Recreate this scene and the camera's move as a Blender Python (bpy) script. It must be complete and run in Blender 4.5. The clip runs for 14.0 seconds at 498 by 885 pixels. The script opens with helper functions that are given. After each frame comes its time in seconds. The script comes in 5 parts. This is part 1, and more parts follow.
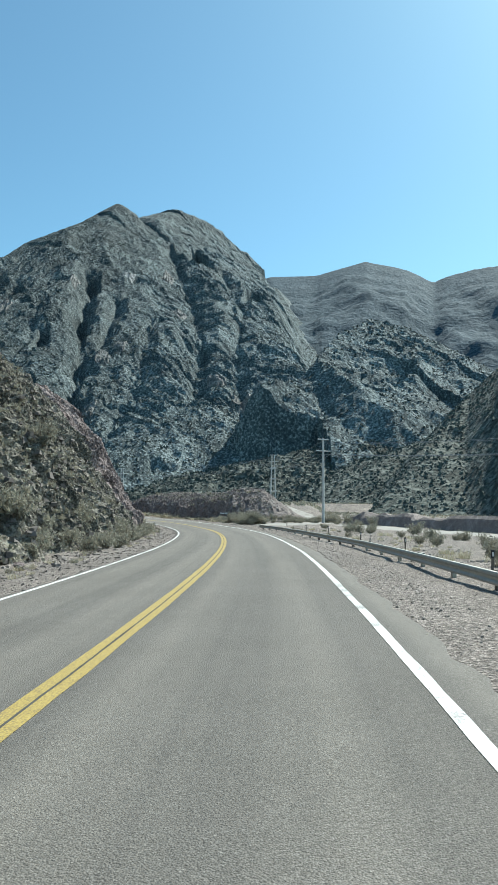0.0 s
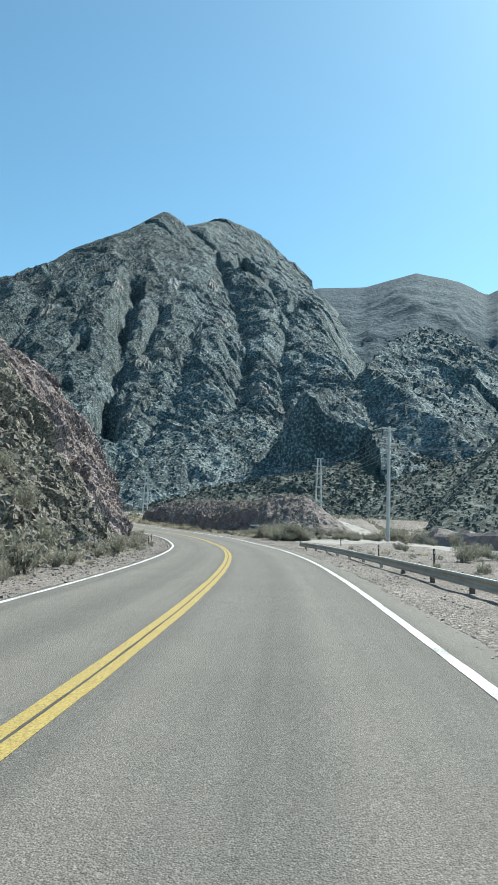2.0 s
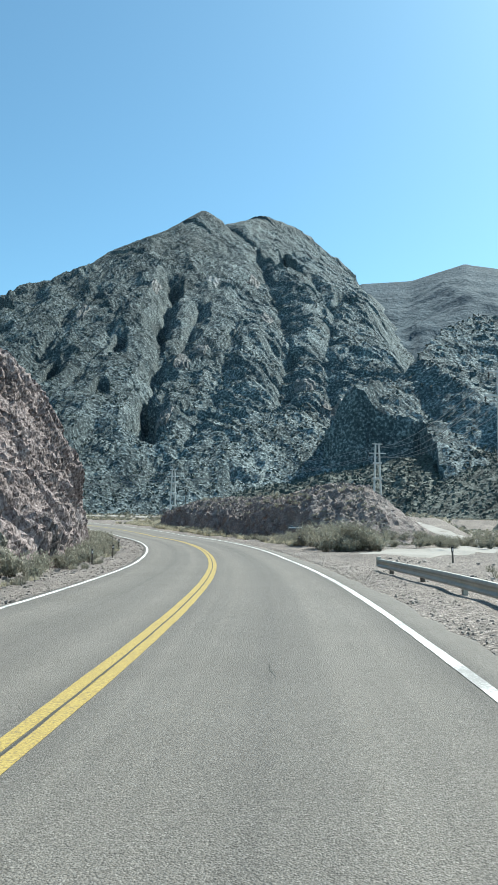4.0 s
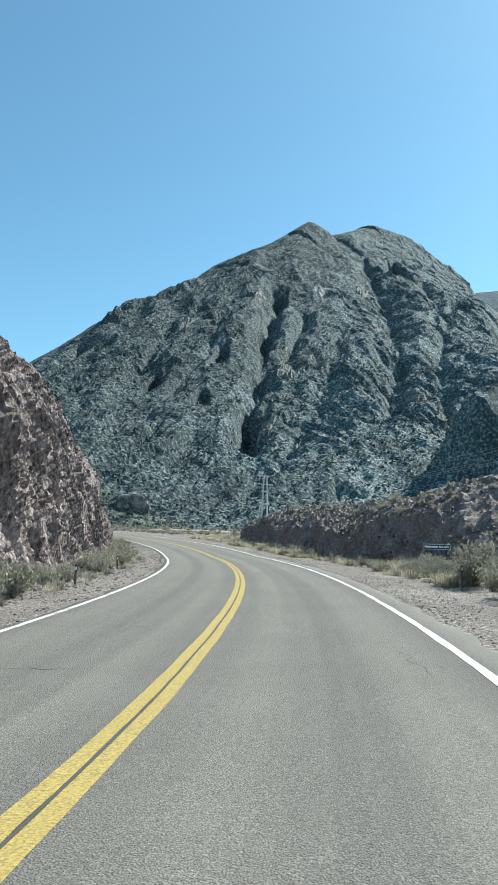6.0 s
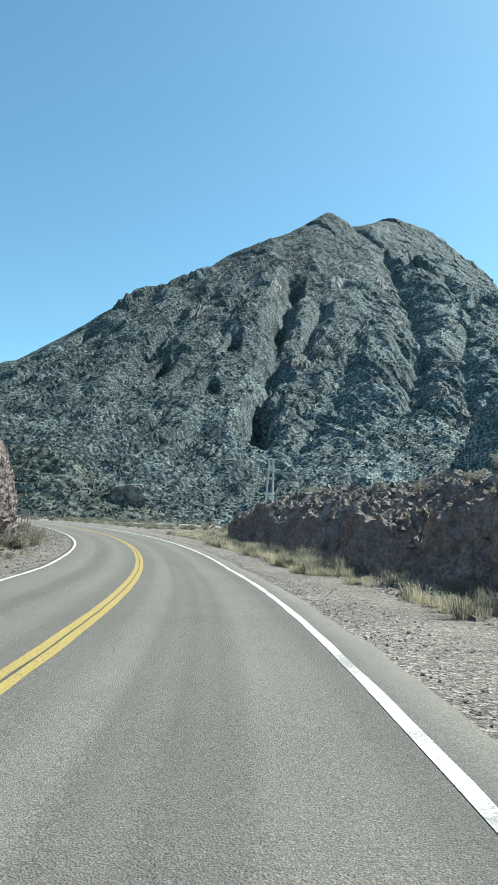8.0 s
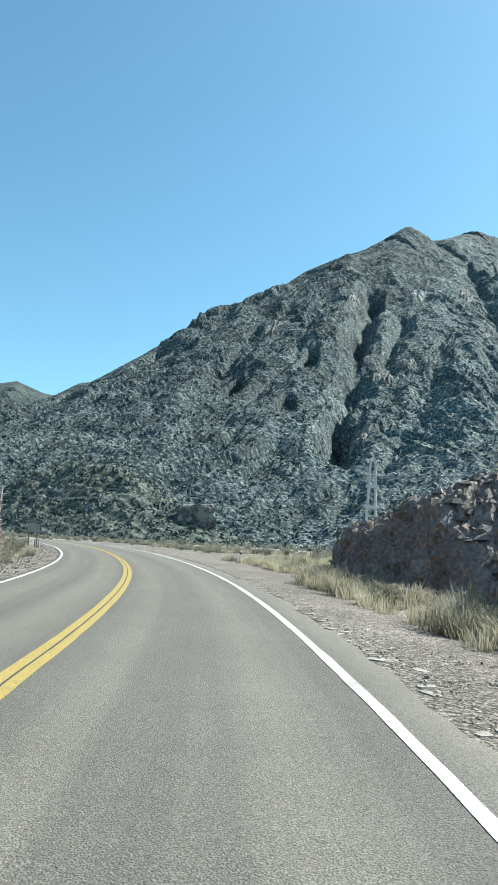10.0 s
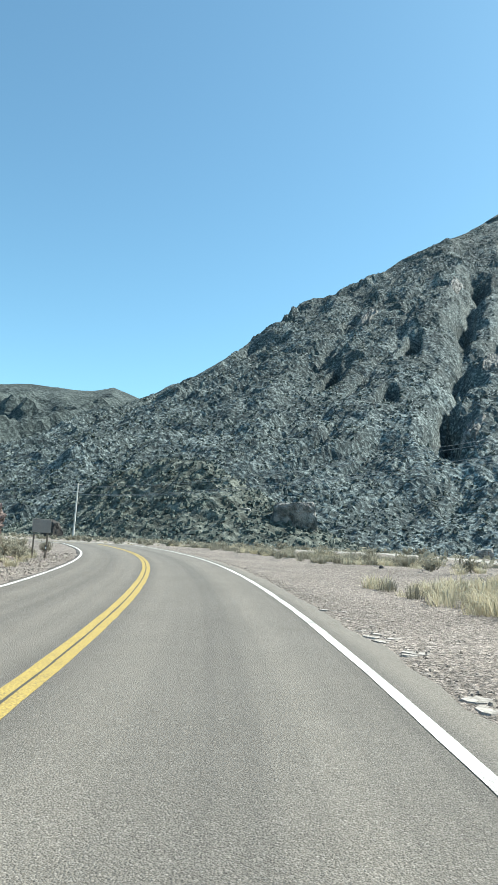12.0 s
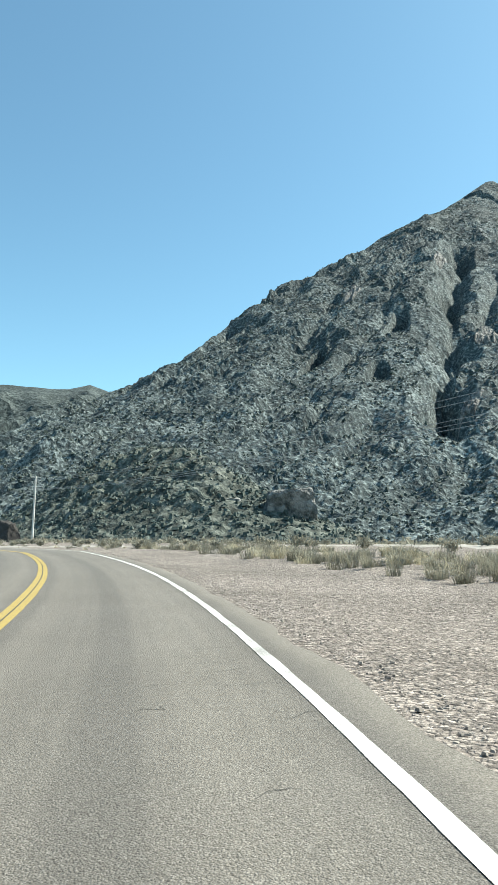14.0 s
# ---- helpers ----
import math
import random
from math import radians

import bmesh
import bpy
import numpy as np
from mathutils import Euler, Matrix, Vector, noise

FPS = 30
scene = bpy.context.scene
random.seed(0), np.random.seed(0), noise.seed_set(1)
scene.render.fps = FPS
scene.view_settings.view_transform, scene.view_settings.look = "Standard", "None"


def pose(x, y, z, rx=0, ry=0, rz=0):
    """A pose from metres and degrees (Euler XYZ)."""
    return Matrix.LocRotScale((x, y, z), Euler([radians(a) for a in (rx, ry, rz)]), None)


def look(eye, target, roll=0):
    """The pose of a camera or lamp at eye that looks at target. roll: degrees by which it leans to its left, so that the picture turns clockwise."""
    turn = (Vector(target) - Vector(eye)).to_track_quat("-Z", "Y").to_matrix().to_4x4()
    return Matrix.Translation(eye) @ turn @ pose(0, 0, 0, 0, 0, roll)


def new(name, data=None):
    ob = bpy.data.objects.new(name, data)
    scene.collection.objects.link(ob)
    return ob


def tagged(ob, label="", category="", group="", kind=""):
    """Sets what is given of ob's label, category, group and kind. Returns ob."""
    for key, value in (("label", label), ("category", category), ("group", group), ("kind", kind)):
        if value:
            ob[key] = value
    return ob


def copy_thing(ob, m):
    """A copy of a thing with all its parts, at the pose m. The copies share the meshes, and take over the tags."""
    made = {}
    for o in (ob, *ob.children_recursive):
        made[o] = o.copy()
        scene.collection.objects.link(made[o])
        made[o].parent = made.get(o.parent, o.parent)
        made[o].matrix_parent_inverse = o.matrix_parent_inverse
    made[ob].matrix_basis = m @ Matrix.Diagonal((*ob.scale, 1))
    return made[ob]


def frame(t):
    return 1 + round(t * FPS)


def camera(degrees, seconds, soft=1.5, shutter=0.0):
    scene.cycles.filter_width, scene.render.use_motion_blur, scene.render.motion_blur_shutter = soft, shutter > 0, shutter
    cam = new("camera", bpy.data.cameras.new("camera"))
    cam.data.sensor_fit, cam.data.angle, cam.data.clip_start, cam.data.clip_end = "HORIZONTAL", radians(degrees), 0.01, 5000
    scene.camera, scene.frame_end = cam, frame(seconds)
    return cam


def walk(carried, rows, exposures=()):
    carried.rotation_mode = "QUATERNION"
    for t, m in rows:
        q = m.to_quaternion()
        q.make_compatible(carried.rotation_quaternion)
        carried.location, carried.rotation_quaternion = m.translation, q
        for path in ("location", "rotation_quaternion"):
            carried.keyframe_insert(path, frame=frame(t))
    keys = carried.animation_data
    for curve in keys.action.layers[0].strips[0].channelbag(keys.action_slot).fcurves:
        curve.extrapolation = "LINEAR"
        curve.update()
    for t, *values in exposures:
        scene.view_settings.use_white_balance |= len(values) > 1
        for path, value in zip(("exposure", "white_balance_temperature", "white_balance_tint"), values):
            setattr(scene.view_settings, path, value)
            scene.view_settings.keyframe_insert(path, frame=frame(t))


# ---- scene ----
cam = camera(37.9, 14.0, 0.9)
# seconds, eye, target, roll
PATH = [
    (0, (4.05, 0.0, 1.620), (3.903, 1.987, 1.796), 0.4),
    (0.5, (3.707, 7.048, 1.407), (3.558, 9.034, 1.596), 2.1),
    (1, (3.367, 14.094, 1.264), (3.198, 16.078, 1.452), 3.2),
    (1.5, (2.981, 21.14, 1.085), (2.816, 23.125, 1.266), 2.0),
    (2, (2.555, 28.185, 1.033), (2.286, 30.155, 1.247), 1.9),
    (4.5, (-1.275, 63.463, 0.686), (-1.717, 65.401, 0.903), 1.1),
    (5, (-2.604, 70.283, 0.645), (-3.161, 72.194, 0.841), 2.2),
    (5.5, (-4.001, 77.038, 0.579), (-4.648, 78.914, 0.828), 1.5),
    (6, (-5.489, 83.763, 0.521), (-6.169, 85.625, 0.786), 1.8),
    (6.5, (-7.097, 90.469, 0.545), (-7.801, 92.322, 0.806), 2.4),
    (7, (-8.796, 97.172, 0.506), (-9.504, 99.027, 0.749), 2.9),
    (9.5, (-22.236, 130.637, 0.626), (-22.997, 132.459, 0.942), 3.5),
    (10, (-25.392, 136.535, 0.648), (-26.297, 138.291, 0.964), 3.8),
    (10.5, (-28.667, 142.317, 0.781), (-29.643, 144.032, 1.112), 3.6),
    (11, (-32.097, 147.983, 0.964), (-33.177, 149.635, 1.283), 4.2),
    (11.5, (-35.7, 153.557, 1.082), (-36.814, 155.187, 1.4), 4.2),
    (12, (-39.463, 159.045, 1.221), (-40.592, 160.667, 1.527), 3.6),
    (12.5, (-43.355, 164.416, 1.329), (-44.503, 166.025, 1.635), 2.9),
    (13, (-47.368, 169.638, 1.519), (-48.532, 171.242, 1.784), 1.9),
    (13.5, (-51.466, 174.76, 1.667), (-52.613, 176.38, 1.914), 0.1),
    (14, (-55.621, 179.824, 1.803), (-56.707, 181.478, 2.093), 0.9),
]
# the film camera's own brightness and white balance over time
EXPOSURE = [(0, 0.7, 6400, 5), (1, 0.68, 6450, 6), (1.5, 0.46, 6350, -2), (2.0, 0.82, 6400, 6), (4.5, 0.92, 6350, 6), (7, 0.9, 6400, 5), (9.5, 1.05, 6500, 4), (11, 1.1, 6550, 5), (12.5, 1.17, 6750, 7), (14, 1.15, 6950, 7)]
walk(cam, [(t, look(eye, target, roll)) for t, eye, target, roll in PATH], EXPOSURE)

# ---- light ----
SUN_AZ, SUN_EL = radians(40), radians(49)   # azimuth clockwise from +y
world = bpy.data.worlds.new("world")
scene.world = world
world.use_nodes = True
wn = world.node_tree
sky = wn.nodes.new("ShaderNodeTexSky")
sky.sky_type = "NISHITA"
sky.sun_disc = False
sky.sun_elevation, sky.sun_rotation = SUN_EL, SUN_AZ
sky.altitude, sky.air_density, sky.dust_density, sky.ozone_density = 1400, 1.0, 2.2, 0.3
tint = wn.nodes.new("ShaderNodeMix")
tint.data_type, tint.blend_type = "RGBA", "MULTIPLY"
tint.inputs[0].default_value = 1.0
tint.inputs[7].default_value = (0.71, 1.05, 1.03, 1)
wn.links.new(sky.outputs[0], tint.inputs[6])
wn.links.new(tint.outputs[2], wn.nodes["Background"].inputs[0])
wn.nodes["Background"].inputs[1].default_value = 0.105
sun = new("sun", bpy.data.lights.new("sun", "SUN"))
sun.data.energy, sun.data.angle, sun.data.color = 4.4, radians(0.55), (0.98, 0.97, 0.89)
sun_way = Vector((math.sin(SUN_AZ) * math.cos(SUN_EL), math.cos(SUN_AZ) * math.cos(SUN_EL), math.sin(SUN_EL)))
sun.matrix_world = look(sun_way * 100, (0, 0, 0))


# ---- noise ----
def cell(i, j, k, seed):
    h = (i * 374761393 + j * 668265263 + k * 2147483647 + seed * 1274126177) & 0xFFFFFFFF
    h = ((h ^ (h >> 13)) * 1274126177) & 0xFFFFFFFF
    return ((h ^ (h >> 16)) & 0xFFFF) / 32767.5 - 1


def vnoise(p, seed=0):
    p = np.asarray(p, float)
    f = np.floor(p)
    i = f.astype(np.int64)
    u = p - f
    u = u * u * u * (u * (6 * u - 15) + 10)
    out = 0
    for a in (0, 1):
        for b in (0, 1):
            for c in (0, 1):
                w = (u[..., 0] if a else 1 - u[..., 0]) * (u[..., 1] if b else 1 - u[..., 1]) * (u[..., 2] if c else 1 - u[..., 2])
                out = out + w * cell(i[..., 0] + a, i[..., 1] + b, i[..., 2] + c, seed)
    return out


def fbm(p, octaves=4, seed=0, gain=0.5):
    p, out, a = np.asarray(p, float), 0, 1.0
    for o in range(octaves):
        out = out + a * vnoise(p * 2.03 ** o + 17.3 * o, seed + o)
        a *= gain
    return out


def ridged(p, octaves=4, seed=0, gain=0.5):
    p, out, a = np.asarray(p, float), 0, 1.0
    for o in range(octaves):
        out = out + a * (1 - 2 * np.abs(vnoise(p * 2.03 ** o + 9.1 * o, seed + o)))
        a *= gain
    return out


def blocks(p, seed=0):
    """Broken rock: a random step for each cell, and how near its edge a place is."""
    p = np.asarray(p, float)
    f = np.floor(p).astype(np.int64)
    near, next_near, val = np.full(p.shape[:-1], 9.0), np.full(p.shape[:-1], 9.0), np.zeros(p.shape[:-1])
    for a in (-1, 0, 1):
        for b in (-1, 0, 1):
            i, j = f[..., 0] + a, f[..., 1] + b
            qx, qy = i + 0.5 + 0.45 * cell(i, j, 0, seed), j + 0.5 + 0.45 * cell(i, j, 1, seed)
            d = np.hypot(p[..., 0] - qx, p[..., 1] - qy)
            tilt = (p[..., 0] - qx) * cell(i, j, 3, seed) + (p[..., 1] - qy) * cell(i, j, 4, seed)
            m = d < near
            next_near = np.where(m, near, np.minimum(next_near, d))
            val = np.where(m, cell(i, j, 2, seed) + tilt, val)
            near = np.where(m, d, near)
    return val, next_near - near


def stack(*c):
    return np.stack(np.broadcast_arrays(*c), -1)


def step(a, b, x):
    t = np.clip((np.asarray(x, float) - a) / (b - a), 0, 1)
    return t * t * (3 - 2 * t)


# ---- meshes ----
def mesh_from(name, verts, faces, mat, smooth=False):
    """One mesh from arrays; every face has the same count of corners."""
    verts, faces = np.asarray(verts, np.float32).reshape(-1, 3), np.asarray(faces, np.int32)
    me = bpy.data.meshes.new(name)
    n, c = faces.shape
    me.vertices.add(len(verts))
    me.vertices.foreach_set("co", verts.ravel())
    me.loops.add(n * c)
    me.loops.foreach_set("vertex_index", faces.ravel())
    me.polygons.add(n)
    me.polygons.foreach_set("loop_start", np.arange(0, n * c, c, dtype=np.int32))
    me.polygons.foreach_set("use_smooth", np.full(n, smooth))
    me.update(calc_edges=True)
    me.validate()
    me.materials.append(mat)
    return me


def grid_faces(nu, nv):
    i = (np.arange(nu - 1)[:, None] * nv + np.arange(nv - 1)).ravel()
    return np.stack([i, i + nv, i + nv + 1, i + 1], -1)


def grid_thing(name, pts, mat, smooth=True, parent=None):
    nu, nv = pts.shape[:2]
    ob = new(name, mesh_from(name, pts, grid_faces(nu, nv), mat, smooth))
    ob.parent = parent
    return ob


def part(name, bm, mat, parent=None, label=""):
    me = bpy.data.meshes.new(name)
    bm.to_mesh(me)
    bm.free()
    me.materials.append(mat)
    ob = new(name, me)
    ob.parent = parent
    return tagged(ob, label)


def box(bm, sx, sy, sz, m=Matrix(), bevel=0.0):
    made = bmesh.ops.create_cube(bm, size=1, matrix=m @ Matrix.Diagonal((sx, sy, sz, 1)))
    if bevel:
        edges = list({e for v in made["verts"] for e in v.link_edges})
        bmesh.ops.bevel(bm, geom=edges, offset=bevel, segments=1, affect="EDGES")
    return bm


def rod(bm, a, b, r0, r1=None, n=8):
    a, b = Vector(a), Vector(b)
    m = Matrix.Translation((a + b) / 2) @ (b - a).to_track_quat("Z", "Y").to_matrix().to_4x4()
    bmesh.ops.create_cone(bm, cap_ends=True, segments=n, radius1=r0, radius2=r0 if r1 is None else r1, depth=(b - a).length, matrix=m)
    return bm


# ---- materials ----
def surface(name, colours, scale=1.0, fine=20.0, rough=0.9, bump=0.4, depth=0.05, stretch=(1, 1, 1), turn=(0, 0, 0), random_part=0.0, metal=0.0, contrast=0.5, blend=0.45):
    """Three colours over two scales of noise, with relief from the finer one."""
    m = bpy.data.materials.new(name)
    m.use_nodes = True
    t = m.node_tree
    n, l = t.nodes, t.links
    bs = n["Principled BSDF"]
    bs.inputs["Roughness"].default_value, bs.inputs["Metallic"].default_value = rough, metal
    co = n.new("ShaderNodeTexCoord")
    mp = n.new("ShaderNodeMapping")
    mp.inputs["Scale"].default_value = stretch
    mp.inputs["Rotation"].default_value = [radians(a) for a in turn]
    l.new(co.outputs["Object"], mp.inputs[0])
    big = n.new("ShaderNodeTexNoise")
    big.inputs["Scale"].default_value, big.inputs["Detail"].default_value, big.inputs["Roughness"].default_value = scale, 6, 0.62
    small = n.new("ShaderNodeTexNoise")
    small.inputs["Scale"].default_value, small.inputs["Detail"].default_value, small.inputs["Roughness"].default_value = fine, 4, 0.6
    for x in (big, small):
        l.new(mp.outputs[0], x.inputs["Vector"])
    ramp = n.new("ShaderNodeValToRGB")
    lo, hi = 0.5 - 0.3 * (1.3 - contrast), 0.5 + 0.3 * (1.3 - contrast)
    ramp.color_ramp.elements[0].position, ramp.color_ramp.elements[1].position = lo, hi
    ramp.color_ramp.elements[0].color, ramp.color_ramp.elements[1].color = (*colours[0], 1), (*colours[2], 1)
    ramp.color_ramp.elements.new(0.5).color = (*colours[1], 1)
    mixf = n.new("ShaderNodeMix")
    mixf.inputs[0].default_value = blend
    l.new(big.outputs["Fac"], mixf.inputs[2])
    l.new(small.outputs["Fac"], mixf.inputs[3])
    last = mixf.outputs[0]
    if random_part:
        info = n.new("ShaderNodeObjectInfo")
        add = n.new("ShaderNodeMath")
        add.operation = "MULTIPLY_ADD"
        l.new(info.outputs["Random"], add.inputs[0])
        add.inputs[1].default_value = random_part
        add2 = n.new("ShaderNodeMath")
        add2.operation = "ADD"
        add2.inputs[1].default_value = -random_part / 2
        l.new(last, add2.inputs[0])
        l.new(add2.outputs[0], add.inputs[2])
        last = add.outputs[0]
    l.new(last, ramp.inputs[0])
    l.new(ramp.outputs[0], bs.inputs["Base Color"])
    if bump:
        bp = n.new("ShaderNodeBump")
        bp.inputs["Strength"].default_value, bp.inputs["Distance"].default_value = bump, depth
        l.new(small.outputs["Fac"], bp.inputs["Height"])
        l.new(bp.outputs[0], bs.inputs["Normal"])
    return m


def islands(name, colours, rough=0.85, thin=0.0):
    """Foliage and loose stones: one of three colours a piece."""
    m = bpy.data.materials.new(name)
    m.use_nodes = True
    t = m.node_tree
    n, l = t.nodes, t.links
    bs = n["Principled BSDF"]
    bs.inputs["Roughness"].default_value = rough
    geo, info, add, ramp = n.new("ShaderNodeNewGeometry"), n.new("ShaderNodeObjectInfo"), n.new("ShaderNodeMath"), n.new("ShaderNodeValToRGB")
    add.operation = "MULTIPLY_ADD"
    add.inputs[1].default_value = 0.55
    l.new(geo.outputs["Random Per Island"], add.inputs[0])
    half = n.new("ShaderNodeMath")
    half.operation = "MULTIPLY"
    half.inputs[1].default_value = 0.45
    l.new(info.outputs["Random"], half.inputs[0])
    l.new(half.outputs[0], add.inputs[2])
    l.new(add.outputs[0], ramp.inputs[0])
    ramp.color_ramp.elements[0].color, ramp.color_ramp.elements[1].color = (*colours[0], 1), (*colours[2], 1)
    ramp.color_ramp.elements.new(0.5).color = (*colours[1], 1)
    l.new(ramp.outputs[0], bs.inputs["Base Color"])
    if thin:
        tr, mix = n.new("ShaderNodeBsdfTranslucent"), n.new("ShaderNodeMixShader")
        l.new(ramp.outputs[0], tr.inputs[0])
        mix.inputs[0].default_value = thin
        l.new(bs.outputs[0], mix.inputs[1])
        l.new(tr.outputs[0], mix.inputs[2])
        l.new(mix.outputs[0], n["Material Output"].inputs[0])
    return m


def plain(name, colour, rough=0.6, metal=0.0):
    return surface(name, [[c * k for c in colour] for k in (0.82, 1.0, 1.12)], 3.0, 40.0, rough, 0.15, 0.004, metal=metal)


ASPHALT = surface("asphalt", [(0.088, 0.081, 0.071), (0.148, 0.138, 0.123), (0.232, 0.219, 0.2)], 0.5, 60.0, 0.9, 0.5, 0.01, contrast=0.75, blend=0.86)


def wheel_tracks(m):
    """Smooth darker bands where the tyres run, broken along the road, over the asphalt's own colours."""
    n, l = m.node_tree.nodes, m.node_tree.links
    bs = n["Principled BSDF"]
    old = bs.inputs["Base Color"].links[0].from_socket
    uv, sep, wave, mp, streak = n.new("ShaderNodeUVMap"), n.new("ShaderNodeSeparateXYZ"), n.new("ShaderNodeMath"), n.new("ShaderNodeMapping"), n.new("ShaderNodeTexNoise")
    l.new(uv.outputs[0], sep.inputs[0])
    ang = n.new("ShaderNodeMath")
    ang.operation, ang.inputs[1].default_value = "MULTIPLY", 2 * math.pi / 1.75
    l.new(sep.outputs[0], ang.inputs[0])
    wave.operation = "COSINE"
    l.new(ang.outputs[0], wave.inputs[0])
    l.new(uv.outputs[0], mp.inputs[0])
    mp.inputs["Scale"].default_value = (2.2, 0.012, 1)
    streak.inputs["Scale"].default_value, streak.inputs["Detail"].default_value = 1.0, 5
    l.new(mp.outputs[0], streak.inputs["Vector"])
    amt = n.new("ShaderNodeMath")
    amt.operation, amt.inputs[1].default_value = "MULTIPLY_ADD", -0.15
    l.new(wave.outputs[0], amt.inputs[0])
    l.new(streak.outputs["Fac"], amt.inputs[2])
    ramp = n.new("ShaderNodeValToRGB")
    ramp.color_ramp.elements[0].position, ramp.color_ramp.elements[1].position = 0.28, 0.72
    ramp.color_ramp.elements[0].color, ramp.color_ramp.elements[1].color = (0.78, 0.78, 0.79, 1), (1.1, 1.09, 1.08, 1)
    l.new(amt.outputs[0], ramp.inputs[0])
    mix = n.new("ShaderNodeMix")
    mix.data_type, mix.blend_type = "RGBA", "MULTIPLY"
    mix.inputs[0].default_value = 1.0
    l.new(old, mix.inputs[6])
    l.new(ramp.outputs[0], mix.inputs[7])
    l.new(mix.outputs[2], bs.inputs["Base Color"])


wheel_tracks(ASPHALT)
YELLOW = surface("yellow_paint", [(0.2, 0.155, 0.075), (0.36, 0.262, 0.068), (0.44, 0.335, 0.105)], 3.0, 45.0, 0.75, 0.4, 0.008, contrast=0.9, blend=0.9)
WHITE = surface("white_paint", [(0.27, 0.265, 0.255), (0.64, 0.64, 0.62), (0.74, 0.74, 0.72)], 1.0, 45.0, 0.75, 0.4, 0.008, contrast=1.0)
GROUND = surface("gravel_ground", [(0.094, 0.08, 0.07), (0.196, 0.171, 0.153), (0.36, 0.32, 0.29)], 0.25, 12.0, 0.95, 1.0, 0.08, contrast=0.8, blend=0.72)


def pebbles(m, scale, amount):
    """Loose pebbles over a ground material: each cell its own shade and a rounded relief."""
    n, l = m.node_tree.nodes, m.node_tree.links
    bs = n["Principled BSDF"]
    old = bs.inputs["Base Color"].links[0].from_socket
    co, vor, ramp, mix = n.new("ShaderNodeTexCoord"), n.new("ShaderNodeTexVoronoi"), n.new("ShaderNodeValToRGB"), n.new("ShaderNodeMix")
    vor.inputs["Scale"].default_value = scale
    l.new(co.outputs["Object"], vor.inputs["Vector"])
    sep = n.new("ShaderNodeSeparateColor")
    l.new(vor.outputs["Color"], sep.inputs[0])
    l.new(sep.outputs[0], ramp.inputs[0])
    ramp.color_ramp.elements[0].color, ramp.color_ramp.elements[1].color = (0.45, 0.44, 0.44, 1), (1.65, 1.62, 1.6, 1)
    ramp.color_ramp.elements[0].position = 0.1
    mix.data_type, mix.blend_type = "RGBA", "MULTIPLY"
    mix.inputs[0].default_value = amount
    l.new(old, mix.inputs[6])
    l.new(ramp.outputs[0], mix.inputs[7])
    l.new(mix.outputs[2], bs.inputs["Base Color"])
    first = bs.inputs["Normal"].links[0].from_node
    bump = n.new("ShaderNodeBump")
    bump.invert = True
    bump.inputs["Strength"].default_value, bump.inputs["Distance"].default_value = 0.9, 0.6 / scale
    l.new(vor.outputs["Distance"], bump.inputs["Height"])
    l.new(first.outputs[0], bump.inputs["Normal"])
    l.new(bump.outputs[0], bs.inputs["Normal"])


pebbles(GROUND, 22.0, 0.9)
pebbles(ASPHALT, 75.0, 0.3)
PALE = surface("pale_gravel", [(0.2, 0.187, 0.167), (0.31, 0.29, 0.262), (0.42, 0.4, 0.365)], 0.3, 14.0, 0.95, 0.5, 0.03)
# darkest tone paints crevice shade, following the fine relief noise
CLIFF = surface("purple_rock", [(0.055, 0.04, 0.037), (0.19, 0.146, 0.138), (0.37, 0.305, 0.29)], 0.5, 5.5, 0.92, 1.0, 0.14, (1.3, 1.3, 0.75), (0, 30, 20), contrast=0.95, blend=0.6)
SLOPE = surface("stony_soil", [(0.034, 0.03, 0.023), (0.115, 0.103, 0.082), (0.3, 0.275, 0.23)], 0.4, 6.0, 0.95, 1.0, 0.14, contrast=0.95, blend=0.62)
CUT = surface("dark_cut_rock", [(0.125, 0.096, 0.087), (0.21, 0.172, 0.157), (0.36, 0.317, 0.295)], 0.7, 7.0, 0.95, 1.0, 0.1, contrast=0.85, blend=0.55)
# bluish tones put the air's haze into the mountain's rock colour
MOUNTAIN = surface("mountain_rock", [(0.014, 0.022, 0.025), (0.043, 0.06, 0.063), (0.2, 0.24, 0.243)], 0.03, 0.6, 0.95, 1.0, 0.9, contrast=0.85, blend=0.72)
# strong blue in the far range's colour is painted haze of distance
HAZY_ROCK = surface("hazy_mountain_rock", [(0.019, 0.044, 0.062), (0.031, 0.062, 0.083), (0.052, 0.088, 0.113)], 0.015, 0.12, 0.95, 1.0, 3.5, contrast=0.85, blend=0.65)
FAR_GREEN = surface("far_scrubby_rock", [(0.016, 0.026, 0.027), (0.036, 0.05, 0.05), (0.09, 0.11, 0.108)], 0.02, 0.16, 0.95, 1.0, 3.5, contrast=1.0, blend=0.65)


